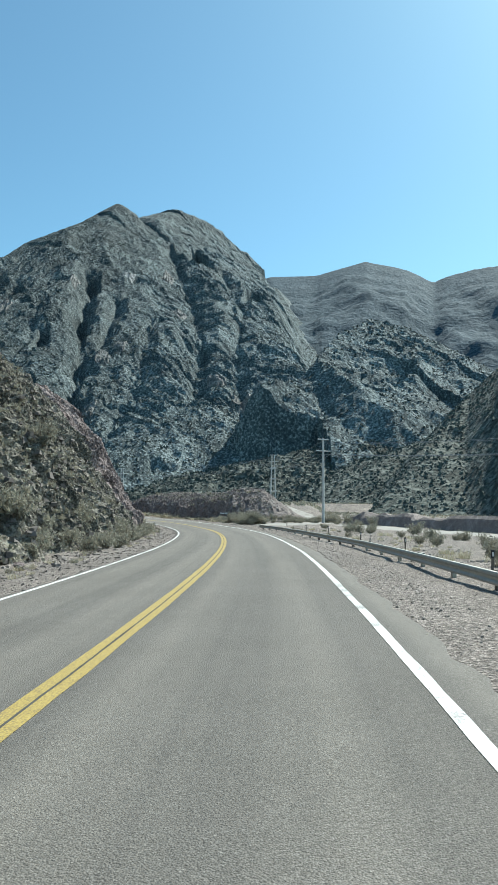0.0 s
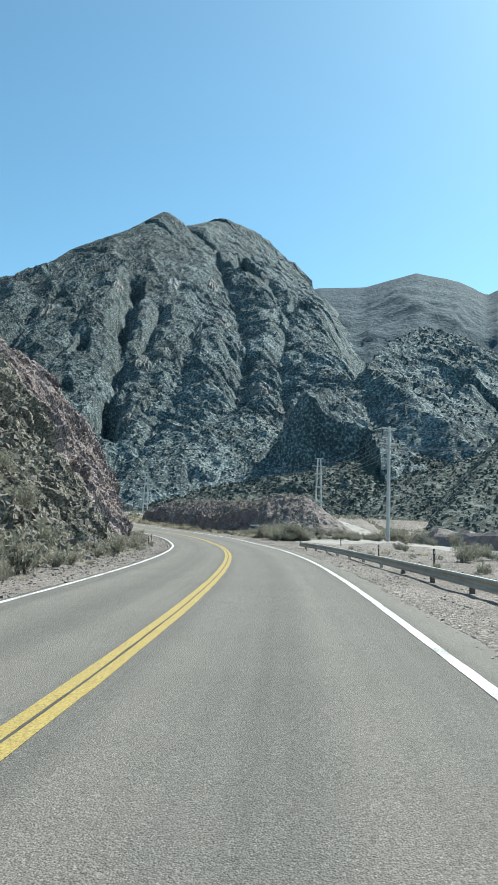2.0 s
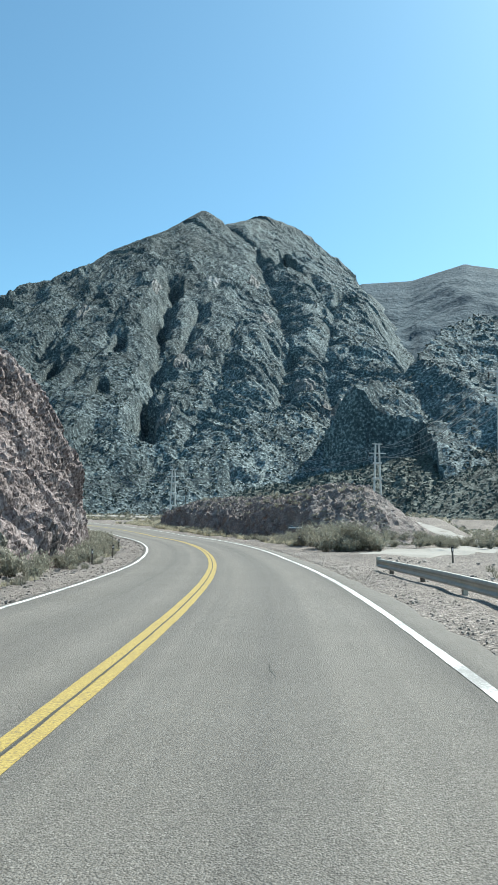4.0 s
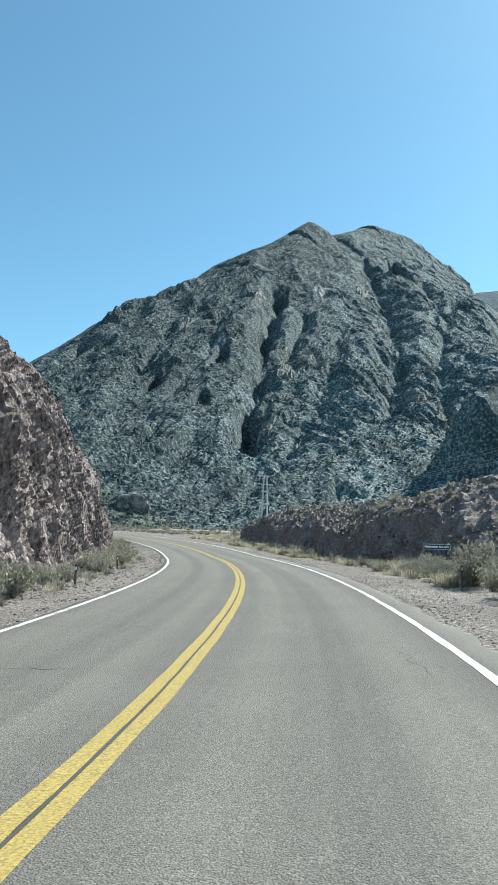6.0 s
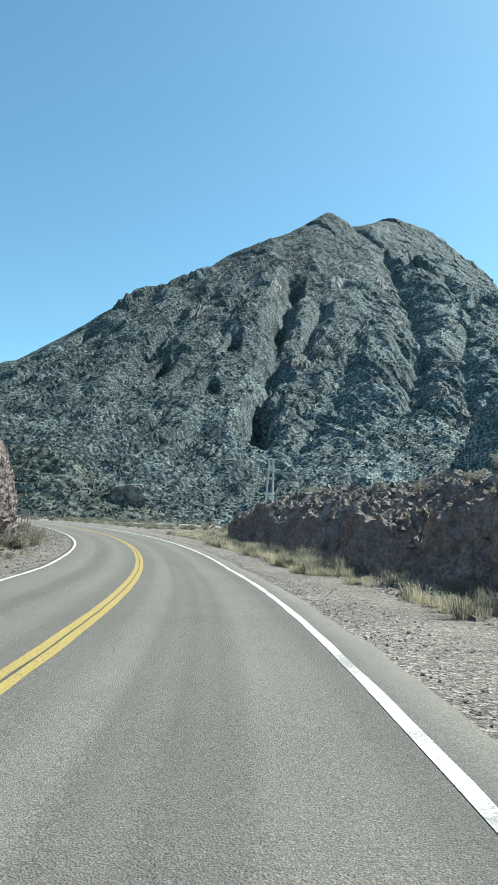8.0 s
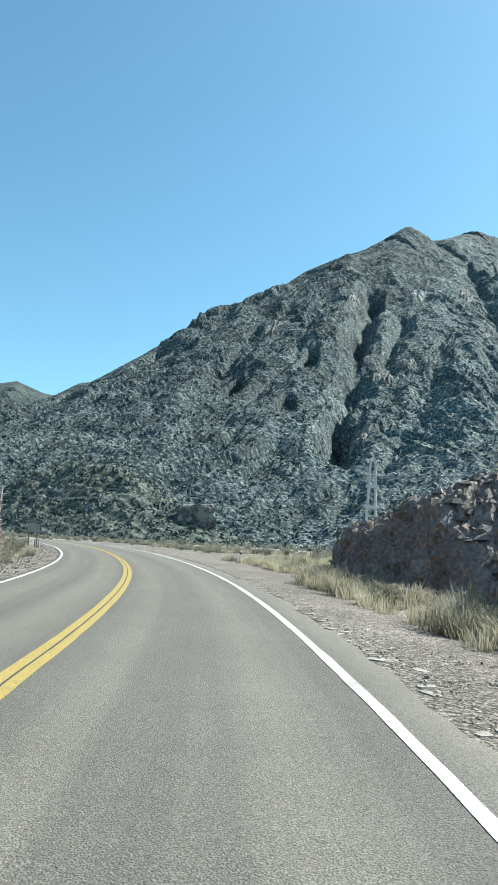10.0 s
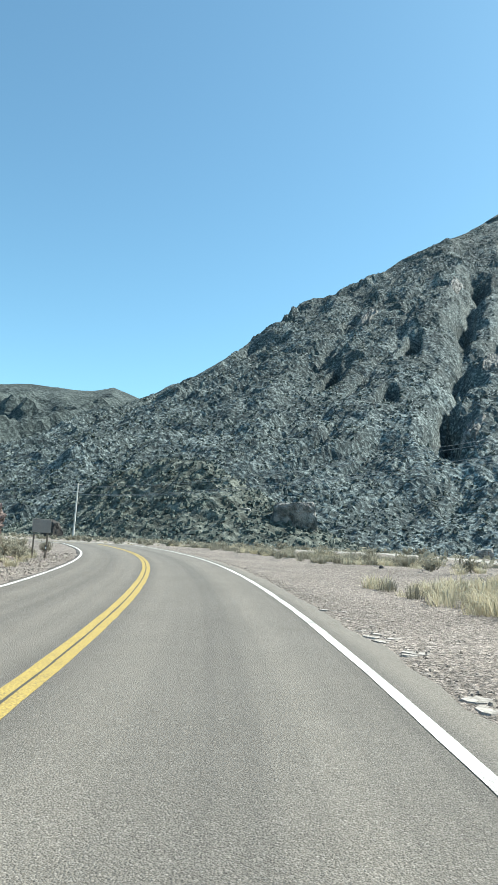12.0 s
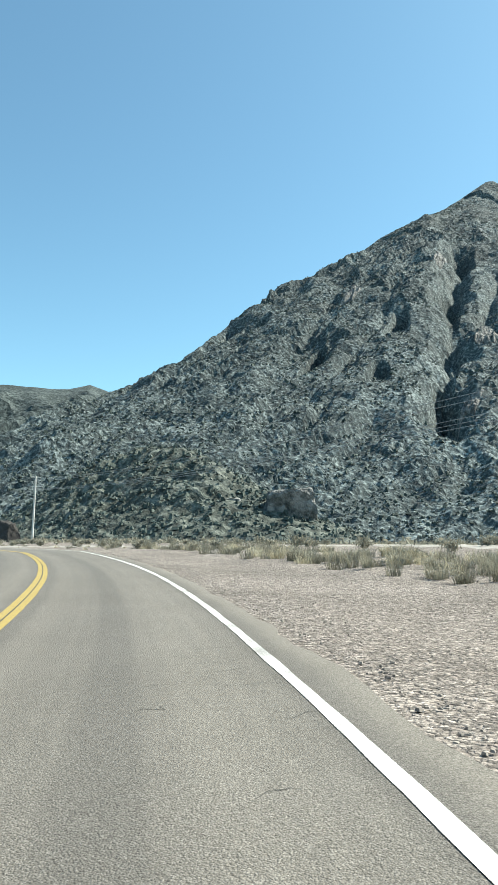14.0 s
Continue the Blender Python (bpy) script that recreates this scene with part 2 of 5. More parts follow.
def bare_hazy_side(m):
    """Paler patches on the valley side: bare granite, with haze brightness painted in."""
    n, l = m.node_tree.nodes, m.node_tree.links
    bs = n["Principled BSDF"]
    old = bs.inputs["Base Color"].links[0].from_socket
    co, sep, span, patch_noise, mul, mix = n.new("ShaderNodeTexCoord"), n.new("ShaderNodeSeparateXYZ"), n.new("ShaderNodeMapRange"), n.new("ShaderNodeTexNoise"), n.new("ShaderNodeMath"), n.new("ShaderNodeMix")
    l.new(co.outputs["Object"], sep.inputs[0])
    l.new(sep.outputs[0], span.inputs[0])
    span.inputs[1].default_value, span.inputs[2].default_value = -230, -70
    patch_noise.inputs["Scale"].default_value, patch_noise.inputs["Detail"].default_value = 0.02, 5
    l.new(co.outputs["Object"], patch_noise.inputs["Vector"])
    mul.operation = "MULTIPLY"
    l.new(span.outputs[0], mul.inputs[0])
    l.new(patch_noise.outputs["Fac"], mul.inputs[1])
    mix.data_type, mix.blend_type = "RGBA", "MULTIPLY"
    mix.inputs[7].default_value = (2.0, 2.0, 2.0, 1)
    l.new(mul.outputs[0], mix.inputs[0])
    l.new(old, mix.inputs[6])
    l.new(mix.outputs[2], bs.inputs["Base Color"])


bare_hazy_side(MOUNTAIN)
GRANITE = surface("pale_granite", [(0.12, 0.125, 0.124), (0.25, 0.257, 0.252), (0.4, 0.4, 0.39)], 0.2, 1.1, 0.9, 1.0, 0.5, contrast=0.9)
EDGE = surface("crumbled_asphalt", [(0.19, 0.172, 0.157), (0.29, 0.266, 0.245), (0.42, 0.39, 0.36)], 2.0, 22.0, 0.95, 0.5, 0.01, contrast=1.0, blend=0.6)
GREY_ROCK = surface("grey_bare_rock", [(0.06, 0.062, 0.06), (0.15, 0.152, 0.148), (0.27, 0.265, 0.255)], 0.12, 0.5, 0.9, 1.0, 1.5, contrast=1.0, blend=0.6)
SHRUB_FAR = islands("mountain_shrub_leaf", [(0.024, 0.037, 0.033), (0.052, 0.072, 0.064), (0.13, 0.158, 0.14)])
SHRUB = islands("shrub_leaf", [(0.15, 0.145, 0.115), (0.28, 0.268, 0.212), (0.44, 0.42, 0.34)], thin=0.35)
STRAW = islands("dry_grass", [(0.3, 0.27, 0.19), (0.46, 0.42, 0.31), (0.62, 0.58, 0.46)], thin=0.4)
STONES = islands("loose_stones", [(0.16, 0.14, 0.125), (0.28, 0.25, 0.22), (0.46, 0.42, 0.37)])
DARK_STONES = islands("dark_loose_stones", [(0.075, 0.064, 0.058), (0.16, 0.14, 0.128), (0.32, 0.285, 0.26)])
# near-black base colour paints a brown roadside rock as if in shade
SHADED_ROCK = surface("shade_dark_rock", [(0.018, 0.016, 0.015), (0.035, 0.031, 0.029), (0.07, 0.064, 0.06)], 0.8, 6.0, 0.9, 1.0, 0.1)
DARK_TAR = plain("dark_tar", (0.06, 0.06, 0.055), 0.9)
TWIG = plain("twig", (0.13, 0.1, 0.075), 0.9)
CONCRETE = surface("pale_concrete", [(0.4, 0.4, 0.38), (0.52, 0.52, 0.5), (0.62, 0.61, 0.58)], 1.5, 30.0, 0.85, 0.3, 0.01)
STEEL = surface("galvanised_steel", [(0.32, 0.31, 0.275), (0.43, 0.42, 0.375), (0.55, 0.54, 0.49)], 2.0, 30.0, 0.6, 0.2, 0.004, metal=0.35)
DARK = plain("dark_metal", (0.03, 0.03, 0.032), 0.6)
BLACK = plain("black_paint", (0.02, 0.02, 0.022), 0.6)
SIGN_BLUE = plain("dark_blue_sign", (0.02, 0.035, 0.06), 0.5)
LETTER = plain("white_letter", (0.75, 0.76, 0.76), 0.6)
BACK = surface("bare_sheet_metal", [(0.16, 0.155, 0.15), (0.22, 0.215, 0.21), (0.28, 0.27, 0.26)], 2.0, 30.0, 0.6, 0.1, 0.003, metal=0.4)
WIRE = plain("wire", (0.3, 0.31, 0.32), 0.5, 0.5)
WOOD = plain("grey_wood", (0.14, 0.12, 0.1), 0.9)

# ---- the road's line: curvature, height and crossfall along it ----
SCRUB = surface("scrubby_soil", [(0.022, 0.029, 0.025), (0.056, 0.067, 0.058), (0.15, 0.165, 0.145)], 0.06, 0.4, 0.95, 1.0, 1.2, contrast=1.0, blend=0.7)

K_AT = np.arange(-10, 341, 25.0)
CURVE = [0.00163, 0.00156, 0.00201, 0.00367, 0.00476, 0.00484, 0.00415, 0.00474, 0.00333, 0.00576, 0.00613, 0.00612, 0.00612, 0.00612, 0.00612]
Z_AT = [-10, 40, 90, 140, 190, 240, 290, 340]
RISE = [0.0, -0.648, -1.029, -0.865, 0.231, 1.347, 1.435, 1.435]
FALL = [0.0312, 0.0327, 0.0305, 0.0309, 0.0435, 0.035, 0.0307, 0.0301]
ROAD_X0, HEAD0 = 1.823, 0.00207
RIGHT_RISE, RIVER_DROP = 0.085, 0.7
CLIFF_TOP = [22, 22, 21, 20, 18, 17, 16, 14, 11, 7, 1]
CLIFF_FOOT = [-9, -8.8, -8.4, -7.9, -7.7, -7.4, -7.9, -8.1, -8.2, -9.5]

DS = 0.5
SS = np.arange(-10, 430, DS)
TH = HEAD0 + np.cumsum(np.interp(SS, K_AT, CURVE)) * DS
RX, RY = ROAD_X0 + np.cumsum(-np.sin(TH)) * DS, -10 + np.cumsum(np.cos(TH)) * DS
back = np.arange(-80, -10, DS)
RX = np.r_[RX[0] - np.sin(TH[0]) * (back + 10), RX]
RY = np.r_[RY[0] + np.cos(TH[0]) * (back + 10), RY]
TH, SS = np.r_[np.full(len(back), TH[0]), TH], np.r_[back, SS]
RZ, RB = np.interp(SS, Z_AT, RISE), np.interp(SS, Z_AT, FALL)


def road(s, off, up=0.0):
    """The place at a station of the road, a distance to its right and a height over its surface."""
    s, off = np.broadcast_arrays(np.asarray(s, float), np.asarray(off, float))
    th = np.interp(s, SS, TH)
    lean = np.clip(off, -7, 9)
    return stack(np.interp(s, SS, RX) + off * np.cos(th), np.interp(s, SS, RY) + off * np.sin(th), np.interp(s, SS, RZ) + np.interp(s, SS, RB) * lean + up)


def stations(x, y):
    """The nearest station of the road and the distance to its right."""
    x, y = np.ravel(x), np.ravel(y)
    s, off = np.empty(len(x)), np.empty(len(x))
    for a in range(0, len(x), 20000):
        b = slice(a, a + 20000)
        d = (x[b, None] - RX[::2]) ** 2 + (y[b, None] - RY[::2]) ** 2
        j = d.argmin(1) * 2
        s[b] = SS[j]
        o = (x[b] - RX[j]) * np.cos(TH[j]) + (y[b] - RY[j]) * np.sin(TH[j])
        off[b] = np.sign(o) * np.sqrt(d.min(1))
        inner = np.abs(o) < 40
        off[b] = np.where(inner, o, off[b])
    return s, off


def ground_z(x, y):
    x, y = np.broadcast_arrays(np.asarray(x, float), np.asarray(y, float))
    shape = x.shape
    s, off = stations(x, y)
    x, y = x.ravel(), y.ravel()
    z0, b0 = np.interp(s, SS, RZ), np.interp(s, SS, RB)
    z = z0 + b0 * np.clip(off, -7, 9) - 0.05
    a = np.abs(off)
    z = z + 0.035 * np.where(off > 0, step(4.15, 4.3, a), step(3.8, 3.95, a)) - 0.12 * step(5.2, 6.5, a)
    rough = 0.10 * fbm(stack(x * 0.5, y * 0.5, 0), 3, 3) + 0.05 * vnoise(stack(x * 1.7, y * 1.7, 2), 8)
    z = z + rough * step(4.6, 9, a)
    right = step(116, 150, s) * (1 - 0.65 * step(184, 218, s)) * RIGHT_RISE * np.clip(off - 9, 0, 28)
    low = step(5, 12, x) * (y < 330)
    right = right * (1 - low) - np.maximum(1 - step(60, 122, s), low) * RIVER_DROP * step(9, 40, off)
    z = z + np.where(off > 0, right, 0)
    far = step(60, 160, a)
    plain_z = np.where((x > 10) & (y < 330), -RIVER_DROP - 0.6, 3.0) + 0.4 * fbm(stack(x * 0.02, y * 0.02, 5), 3, 5)
    return (z * (1 - far) + plain_z * far).reshape(shape)


# ---- ground, one sheet to the horizon ----
def spread(lo, hi, fine, limit):
    mid = np.arange(lo, hi + fine / 2, fine)
    grow, out, w = [], 0.0, fine
    while out < limit:
        w *= 1.22
        out += w
        grow.append(out)
    return np.r_[lo - np.array(grow[::-1]), mid, hi + np.array(grow)]


gx, gy = np.meshgrid(spread(-130, 40, 0.8, 4200), spread(-25, 290, 0.8, 4200), indexing="ij")
ground = grid_thing("ground", stack(gx, gy, ground_z(gx, gy)), GROUND)
tagged(ground, "dry stony valley floor of brown gravel and sand", "ground", kind="structure")

# ---- road surface and painted lines ----
HALF = 3.5
rs = np.arange(-75, 400, 0.5)


def lane(s):
    """The lanes are a little wider on the first stretch."""
    return np.interp(s, [-75, 15, 34, 60, 86], [3.74, 3.76, 3.86, 3.72, 3.53]) / HALF


def ribbon(name, s, offs, ups, mat, wobble=0.0, seed=0):
    s2 = s[:, None]
    offs = np.asarray(offs, float)[None] * np.where(np.abs(np.asarray(offs)) > 3, lane(s2), 1)
    if wobble:
        n = vnoise(stack(s * 0.8, 0, seed), seed) + 0.6 * vnoise(stack(s * 2.9, 4, seed), seed + 1)
        rim = 2 if offs.shape[1] > 4 else 1
        offs[:, :rim] -= wobble * n[:, None]
        offs[:, -rim:] += wobble * (vnoise(stack(s * 1.1, 9, seed), seed + 2) + 0.5 * vnoise(stack(s * 3.7, 2, seed), seed + 4))[:, None]
    return grid_thing(name, road(s2 + 0 * offs, offs, np.asarray(ups, float)[None]), mat)


asphalt = ribbon("road", rs, [-3.8, -3.73, -3.5, -1.7, 0, 1.7, 3.5, 4.06, 4.14], [-0.12, -0.004, 0, 0, 0, 0, 0, -0.004, -0.12], ASPHALT, 0.09, 3)
uv = asphalt.data.uv_layers.new(name="UVMap")
across = np.array([-3.8, -3.73, -3.5, -1.7, 0, 1.7, 3.5, 4.06, 4.14])
idx = np.empty(len(asphalt.data.loops), np.int32)
asphalt.data.loops.foreach_get("vertex_index", idx)
uv.data.foreach_set("uv", np.stack([across[idx % 9], rs[idx // 9]], -1).astype(np.float32).ravel())
tagged(asphalt, "grey weathered two-lane asphalt mountain road", "road", kind="structure")
ls = np.arange(-70, 395, 0.5)
for off, w, mat, nm, lab in ((-0.092, 0.15, YELLOW, "yellow_line", "worn yellow no-passing line on asphalt"), (0.092, 0.15, YELLOW, "yellow_line", "worn yellow no-passing line on asphalt"),
                             (0.0, 0.03, DARK_TAR, "road_seam", "dark worn seam between the yellow lines"), (-HALF, 0.13, WHITE, "white_line", "white edge line painted on asphalt"), (HALF, 0.13, WHITE, "white_line", "white edge line painted on asphalt")):
    ln = ribbon(nm, ls, [off - w / 2, off + w / 2], [0.006, 0.006], mat, 0.008, int(off * 10) + 50)
    tagged(ln, lab, "road marking", kind="structure")

# cracks in the asphalt and the broken old pavement edge
def strip_pieces(name, pieces, mat, label, category):
    vs, fs, at = [], [], 0
    for s0, s1, o0, o1, w, seed in pieces:
        n = max(5, int(abs(s1 - s0) / 0.25) + int(abs(o1 - o0) / 0.15))
        t = np.linspace(0, 1, n)
        s, o = s0 + (s1 - s0) * t, o0 + (o1 - o0) * t
        o = o + 0.09 * fbm(stack(s * 0.9, t * 7, seed), 3, 88)
        s = s + 0.12 * vnoise(stack(o * 1.5, t * 9, seed), 89)
        wide = 0.5 * w * (0.45 + 0.55 * np.abs(vnoise(stack(t * n * 0.4, 0, seed), 90))) * np.minimum(1, 6 * np.minimum(t + 0.02, 1.02 - t))
        along_road = abs(s1 - s0) > abs(o1 - o0)
        a = road(s - (0 if along_road else 1) * wide / 2, o - (1 if along_road else 0) * wide / 2, 0.004)
        b = road(s + (0 if along_road else 1) * wide / 2, o + (1 if along_road else 0) * wide / 2, 0.004)
        vs.append(np.stack([a, b], 1).reshape(-1, 3))
        i = np.arange(n - 1)[:, None] * 2
        fs.append(at + i + [0, 1, 3, 2])
        at += 2 * n
    ob = new(name, mesh_from(name, np.concatenate(vs), np.concatenate(fs), mat))
    return tagged(ob, label, category, kind="structure")


crack = random.Random(11)
cracks = [(72, 72.1, -3.3, -0.6, 0.05, 6), (92, 92.1, -3.2, -1.2, 0.04, 7), (56, 60, -1.6, -1.9, 0.05, 9)]
for i in range(26):
    s, o = crack.uniform(5, 230), crack.uniform(-3.2, 3.2)
    l = crack.uniform(0.5, 2.2)
    cracks.append((s, s + l, o, o + crack.uniform(-0.2, 0.2), 0.02, 20 + i) if i % 3 else (s, s + 0.1, o, o + l * 0.6, 0.02, 20 + i))
for i in range(90):
    s, o = crack.uniform(176, 236), crack.uniform(0.4, 3.3)
    cracks.append((s, s + 0.1, o, o + crack.uniform(0.25, 0.8), 0.022, 60 + i))
strip_pieces("road_cracks", cracks, DARK_TAR, "thin dark cracks in the asphalt", "crack")
# ---- mountains ----
def hill_sheet(name, x0, x1, y0, y1, d, height, mat, label, smooth=False):
    x, y = np.meshgrid(np.arange(x0, x1 + d, d), np.arange(y0, y1 + d, d), indexing="ij")
    ob = grid_thing(name, stack(x, y, height(x, y)), mat, smooth=smooth)
    return tagged(ob, label, "mountain")


TRACKS = (("gravel_track", [(-1, 96), (6, 112), (9, 128), (2, 150), (-14, 190), (-30, 215)], 5.0, "pale dusty side track"), ("gravel_track", [tuple(road(a, o)[:2]) for a, o in ((300, 4.5), (284, 9), (266, 22), (248, 32), (230, 34), (212, 31), (190, 27))], 5.5, "pale dusty side track along the road"), ("river_bar", [(11, 122), (17.5, 98), (28, 60), (40, 25)], 12.0, "pale flat gravel riverbed"))


def along(x, y, crest):
    """Distance to a ridge line, its height there, and the side (+1: to the right of its way)."""
    c = np.asarray(crest, float)
    best, zz, side = np.full(x.shape, 1e9), np.zeros(x.shape), np.zeros(x.shape)
    for a, b in zip(c[:-1], c[1:]):
        d = b[:2] - a[:2]
        t = np.clip(((x - a[0]) * d[0] + (y - a[1]) * d[1]) / (d @ d), 0, 1)
        qx, qy = a[0] + t * d[0], a[1] + t * d[1]
        r = np.hypot(x - qx, y - qy)
        m = r < best
        best, zz = np.where(m, r, best), np.where(m, a[2] + t * (b[2] - a[2]), zz)
        side = np.where(m, np.sign((x - a[0]) * d[1] - (y - a[1]) * d[0]), side)
    return best, zz, side


# the face as a gently bent surface, and the skyline ridge that bounds it
FACE = (191.8, -32.8, 123.2, -4.2, -6.5, -0.2, 3.1, -2.0, -2.9, -1.3)
RIDGE = [(-640, 690, 110), (-563, 708, 152), (-508, 705, 167), (-475, 745, 205), (-446, 785, 245), (-420, 800, 265), (-388, 808, 275), (-362, 828, 296), (-348, 872, 333), (-325, 905, 359), (-312, 978, 401), (-301, 1020, 431),
         (-279, 1045, 457), (-253, 1068, 442), (-248, 1207, 509), (-202, 1246, 516), (-149, 1283, 499), (-111, 1290, 464), (-65, 1317, 429), (-45, 1304, 406), (-10, 1175, 319), (25, 1040, 242), (30, 901, 176), (60, 700, 60)]
# steep dark walls on the face: the two ends of a wall's foot, and how far it cuts into the slope
WALLS = (((-166, 486), (-153, 501), 60), ((-215, 637), (-193, 649), 46), ((-207, 510), (-194, 516), 30), ((-219, 571), (-207, 583), 42), ((-247, 516), (-239, 533), 40), ((-140, 938), (-118, 986), 80), ((-63, 867), (-33, 918), 60),
         ((-92, 657), (-81, 673), 26), ((-101, 455), (-79, 466), 14), ((-330, 560), (-314, 590), 22), ((-300, 490), (-286, 505), 14), ((-262, 462), (-246, 474), 13), ((-60, 560), (-40, 565), 16), ((-140, 700), (-128, 712), 18))
# gullies up the face, with their half width and depth
GULLIES = (([(-158, 495), (-184, 590), (-203, 655), (-240, 790)], 16, 12), ([(-178, 612), (-184, 680), (-192, 745)], 13, 9), ([(-272, 560), (-285, 640), (-299, 735)], 15, 8), ([(-84, 570), (-96, 690), (-118, 800), (-194, 1022), (-250, 1068)], 22, 9),
           ([(-210, 690), (-229, 775)], 10, 7), ([(-228, 530), (-231, 600), (-252, 680)], 9, 5), ([(-40, 560), (-62, 700), (-66, 840), (-110, 1000)], 18, 8), ([(-330, 480), (-345, 600)], 14, 6), ([(-130, 480), (-128, 560), (-150, 720)], 10, 4))
UP = (-0.36, 0.93)                          # uphill, in plan


def face_height(x, y):
    u, v = (x + 180) / 100, (y - 700) / 200
    c = FACE
    return c[0] + u * (c[1] + c[3] * u + c[6] * u * u) + v * (c[2] + c[5] * v + c[9] * v * v) + u * v * (c[4] + c[7] * u + c[8] * v)


def wall_cut(x, y, a, b, deep):
    """How far a wall's recess lies under the slope: it deepens uphill from the foot and ends in the steep wall."""
    dx, dy = b[0] - a[0], b[1] - a[1]
    det = dx * UP[1] - dy * UP[0]
    qx, qy = x - a[0] + 2.5 * vnoise(stack(x * 0.09, y * 0.09, 1), 71), y - a[1] + 2.5 * vnoise(stack(x * 0.09, y * 0.09, 6), 72)
    t, up = (qx * UP[1] - qy * UP[0]) / det, (dx * qy - dy * qx) / det
    long = deep * (0.3 + 0.7 * np.clip(1.25 - 1.9 * np.abs(t - 0.6), 0, 1) + 0.22 * vnoise(stack(t * 3.3, deep, a[0]), 73))
    inside = step(-0.15, 0.1, t) * (1 - step(0.9, 1.15, t)) * (1 - step(0.82, 1.0, up / long))
    return 0.4 * np.clip(up, 0, None) * inside


def ledges(along_it, uphill, length, rise, flat, seed):
    """Broken ledges: in every long cell the slope lies flatter, and drops in a riser at the cell's lower rim."""
    p, q = along_it / length, uphill / rise
    fi, fj = np.floor(p).astype(np.int64), np.floor(q).astype(np.int64)
    near, out, next_near, other = np.full(p.shape, 9.0), np.zeros(p.shape), np.full(p.shape, 9.0), np.zeros(p.shape)
    for a in (-1, 0, 1):
        for b in (-1, 0, 1):
            i, j = fi + a, fj + b
            cx, cy = i + 0.5 + 0.45 * cell(i, j, 0, seed), j + 0.5 + 0.45 * cell(i, j, 1, seed)
            d = (p - cx) ** 2 + (q - cy) ** 2
            val = (flat * (0.75 + 0.5 * cell(i, j, 2, seed)) * (cy - q) + 0.35 * cell(i, j, 3, seed) * (p - cx) + 0.22 * cell(i, j, 4, seed)) * rise
            m, k = d < near, (d >= near) & (d < next_near)
            other, next_near = np.where(m, out, np.where(k, val, other)), np.where(m, near, np.where(k, d, next_near))
            out, near = np.where(m, val, out), np.where(m, d, near)
    w = 0.5 + 0.5 * step(0, 0.3, np.sqrt(next_near) - np.sqrt(near))
    return out * w + other * (1 - w)


def main_height(x, y):
    r, zc, side = along(x, y, RIDGE)
    h = face_height(x, y)
    tip = 1 - step(0, 70, r)
    h = np.where(side > 0, h * (1 - tip) + zc * tip - 0.1 * r * tip, zc - 0.9 * r)
    h = np.where(side > 0, np.minimum(h, zc + 2 - 0.36 * r + 600 * step(-370, -290, x)), h)
    rough = step(0, 45, r) * (side > 0)
    foot = step(0, 50, h)
    up, ac = -0.36 * x + 0.93 * y, 0.93 * x + 0.36 * y
    warp = 9 * vnoise(stack(x * 0.02, y * 0.02, 1), 5) + 3 * vnoise(stack(x * 0.07, y * 0.07, 1), 6)
    turned = step(-175, -120, x + 0.1 * (y - 600)) * step(20, 70, h)
    h = h + rough * foot * (6 * ridged(stack((ac + warp) * 0.013, up * 0.005, 0), 3, 11) + 2.6 * fbm(stack(x * 0.05, y * 0.05, 6), 3, 19))
    bare = 0.45 + 0.55 * step(-0.25, 0.35, fbm(stack(x * 0.015, y * 0.015, 9), 3, 29)) * step(15, 60, h)
    left_way, right_way = (0.8 * ac + 0.6 * up, 0.8 * up - 0.6 * ac), (0.76 * ac - 0.65 * up, 0.76 * up + 0.65 * ac)
    for lengths, rise, flat, seed in ((21, 9.5, 0.5, 201), (9.5, 4.6, 0.55, 211)):
        one = ledges(left_way[0] + warp, left_way[1] + warp, lengths, rise, flat, seed)
        two = ledges(right_way[0] + warp, right_way[1] + warp, lengths, rise, flat, seed + 5)
        h = h + (0.25 + 0.75 * rough) * bare * (one * (1 - turned) + two * turned)
    h = h + (0.3 + 0.7 * rough) * (0.8 * ridged(stack(x * 0.16, y * 0.14, 8), 3, 23, 0.7) - 0.5)
    wander = 4 * vnoise(stack(x * 0.06, y * 0.06, 3), 74)
    for line, wide, deep in GULLIES:
        d = along(x, y, [(*p, 0) for p in line])[0] + wander
        h = h - deep * np.clip(1 - np.abs(d) / wide, 0, 1) - 0.5 * deep * np.clip(1 - np.abs(d) / (0.35 * wide), 0, 1)
    for a, b, deep in WALLS:
        h = h - wall_cut(x, y, a, b, deep)
    return np.maximum(h, -6)


mx = np.arange(-560, 66, 1.6)
my = 335 + np.cumsum(1.15 + 0.0011 * np.arange(640))
mx, my = np.meshgrid(mx, my, indexing="ij")
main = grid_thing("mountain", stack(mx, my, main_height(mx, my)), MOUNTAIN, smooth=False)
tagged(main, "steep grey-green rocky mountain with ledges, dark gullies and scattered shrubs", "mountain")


def mound_height(x, y):
    r = ((x + 205 + 0.25 * (y - 350)) / 60) ** 2 + ((y - 352) / 34) ** 2
    return 33 * np.exp(-r) - 3 + (1.8 * fbm(stack(x * 0.08, y * 0.08, 2), 3, 47) + 1.5 * ridged(stack(x * 0.17, y * 0.17, 0), 3, 48, 0.65)) * np.exp(-0.5 * r)


mound = hill_sheet("hill", -330, -90, 285, 420, 1.6, mound_height, SCRUB, "low rounded scrub-covered mound at the mountain foot")


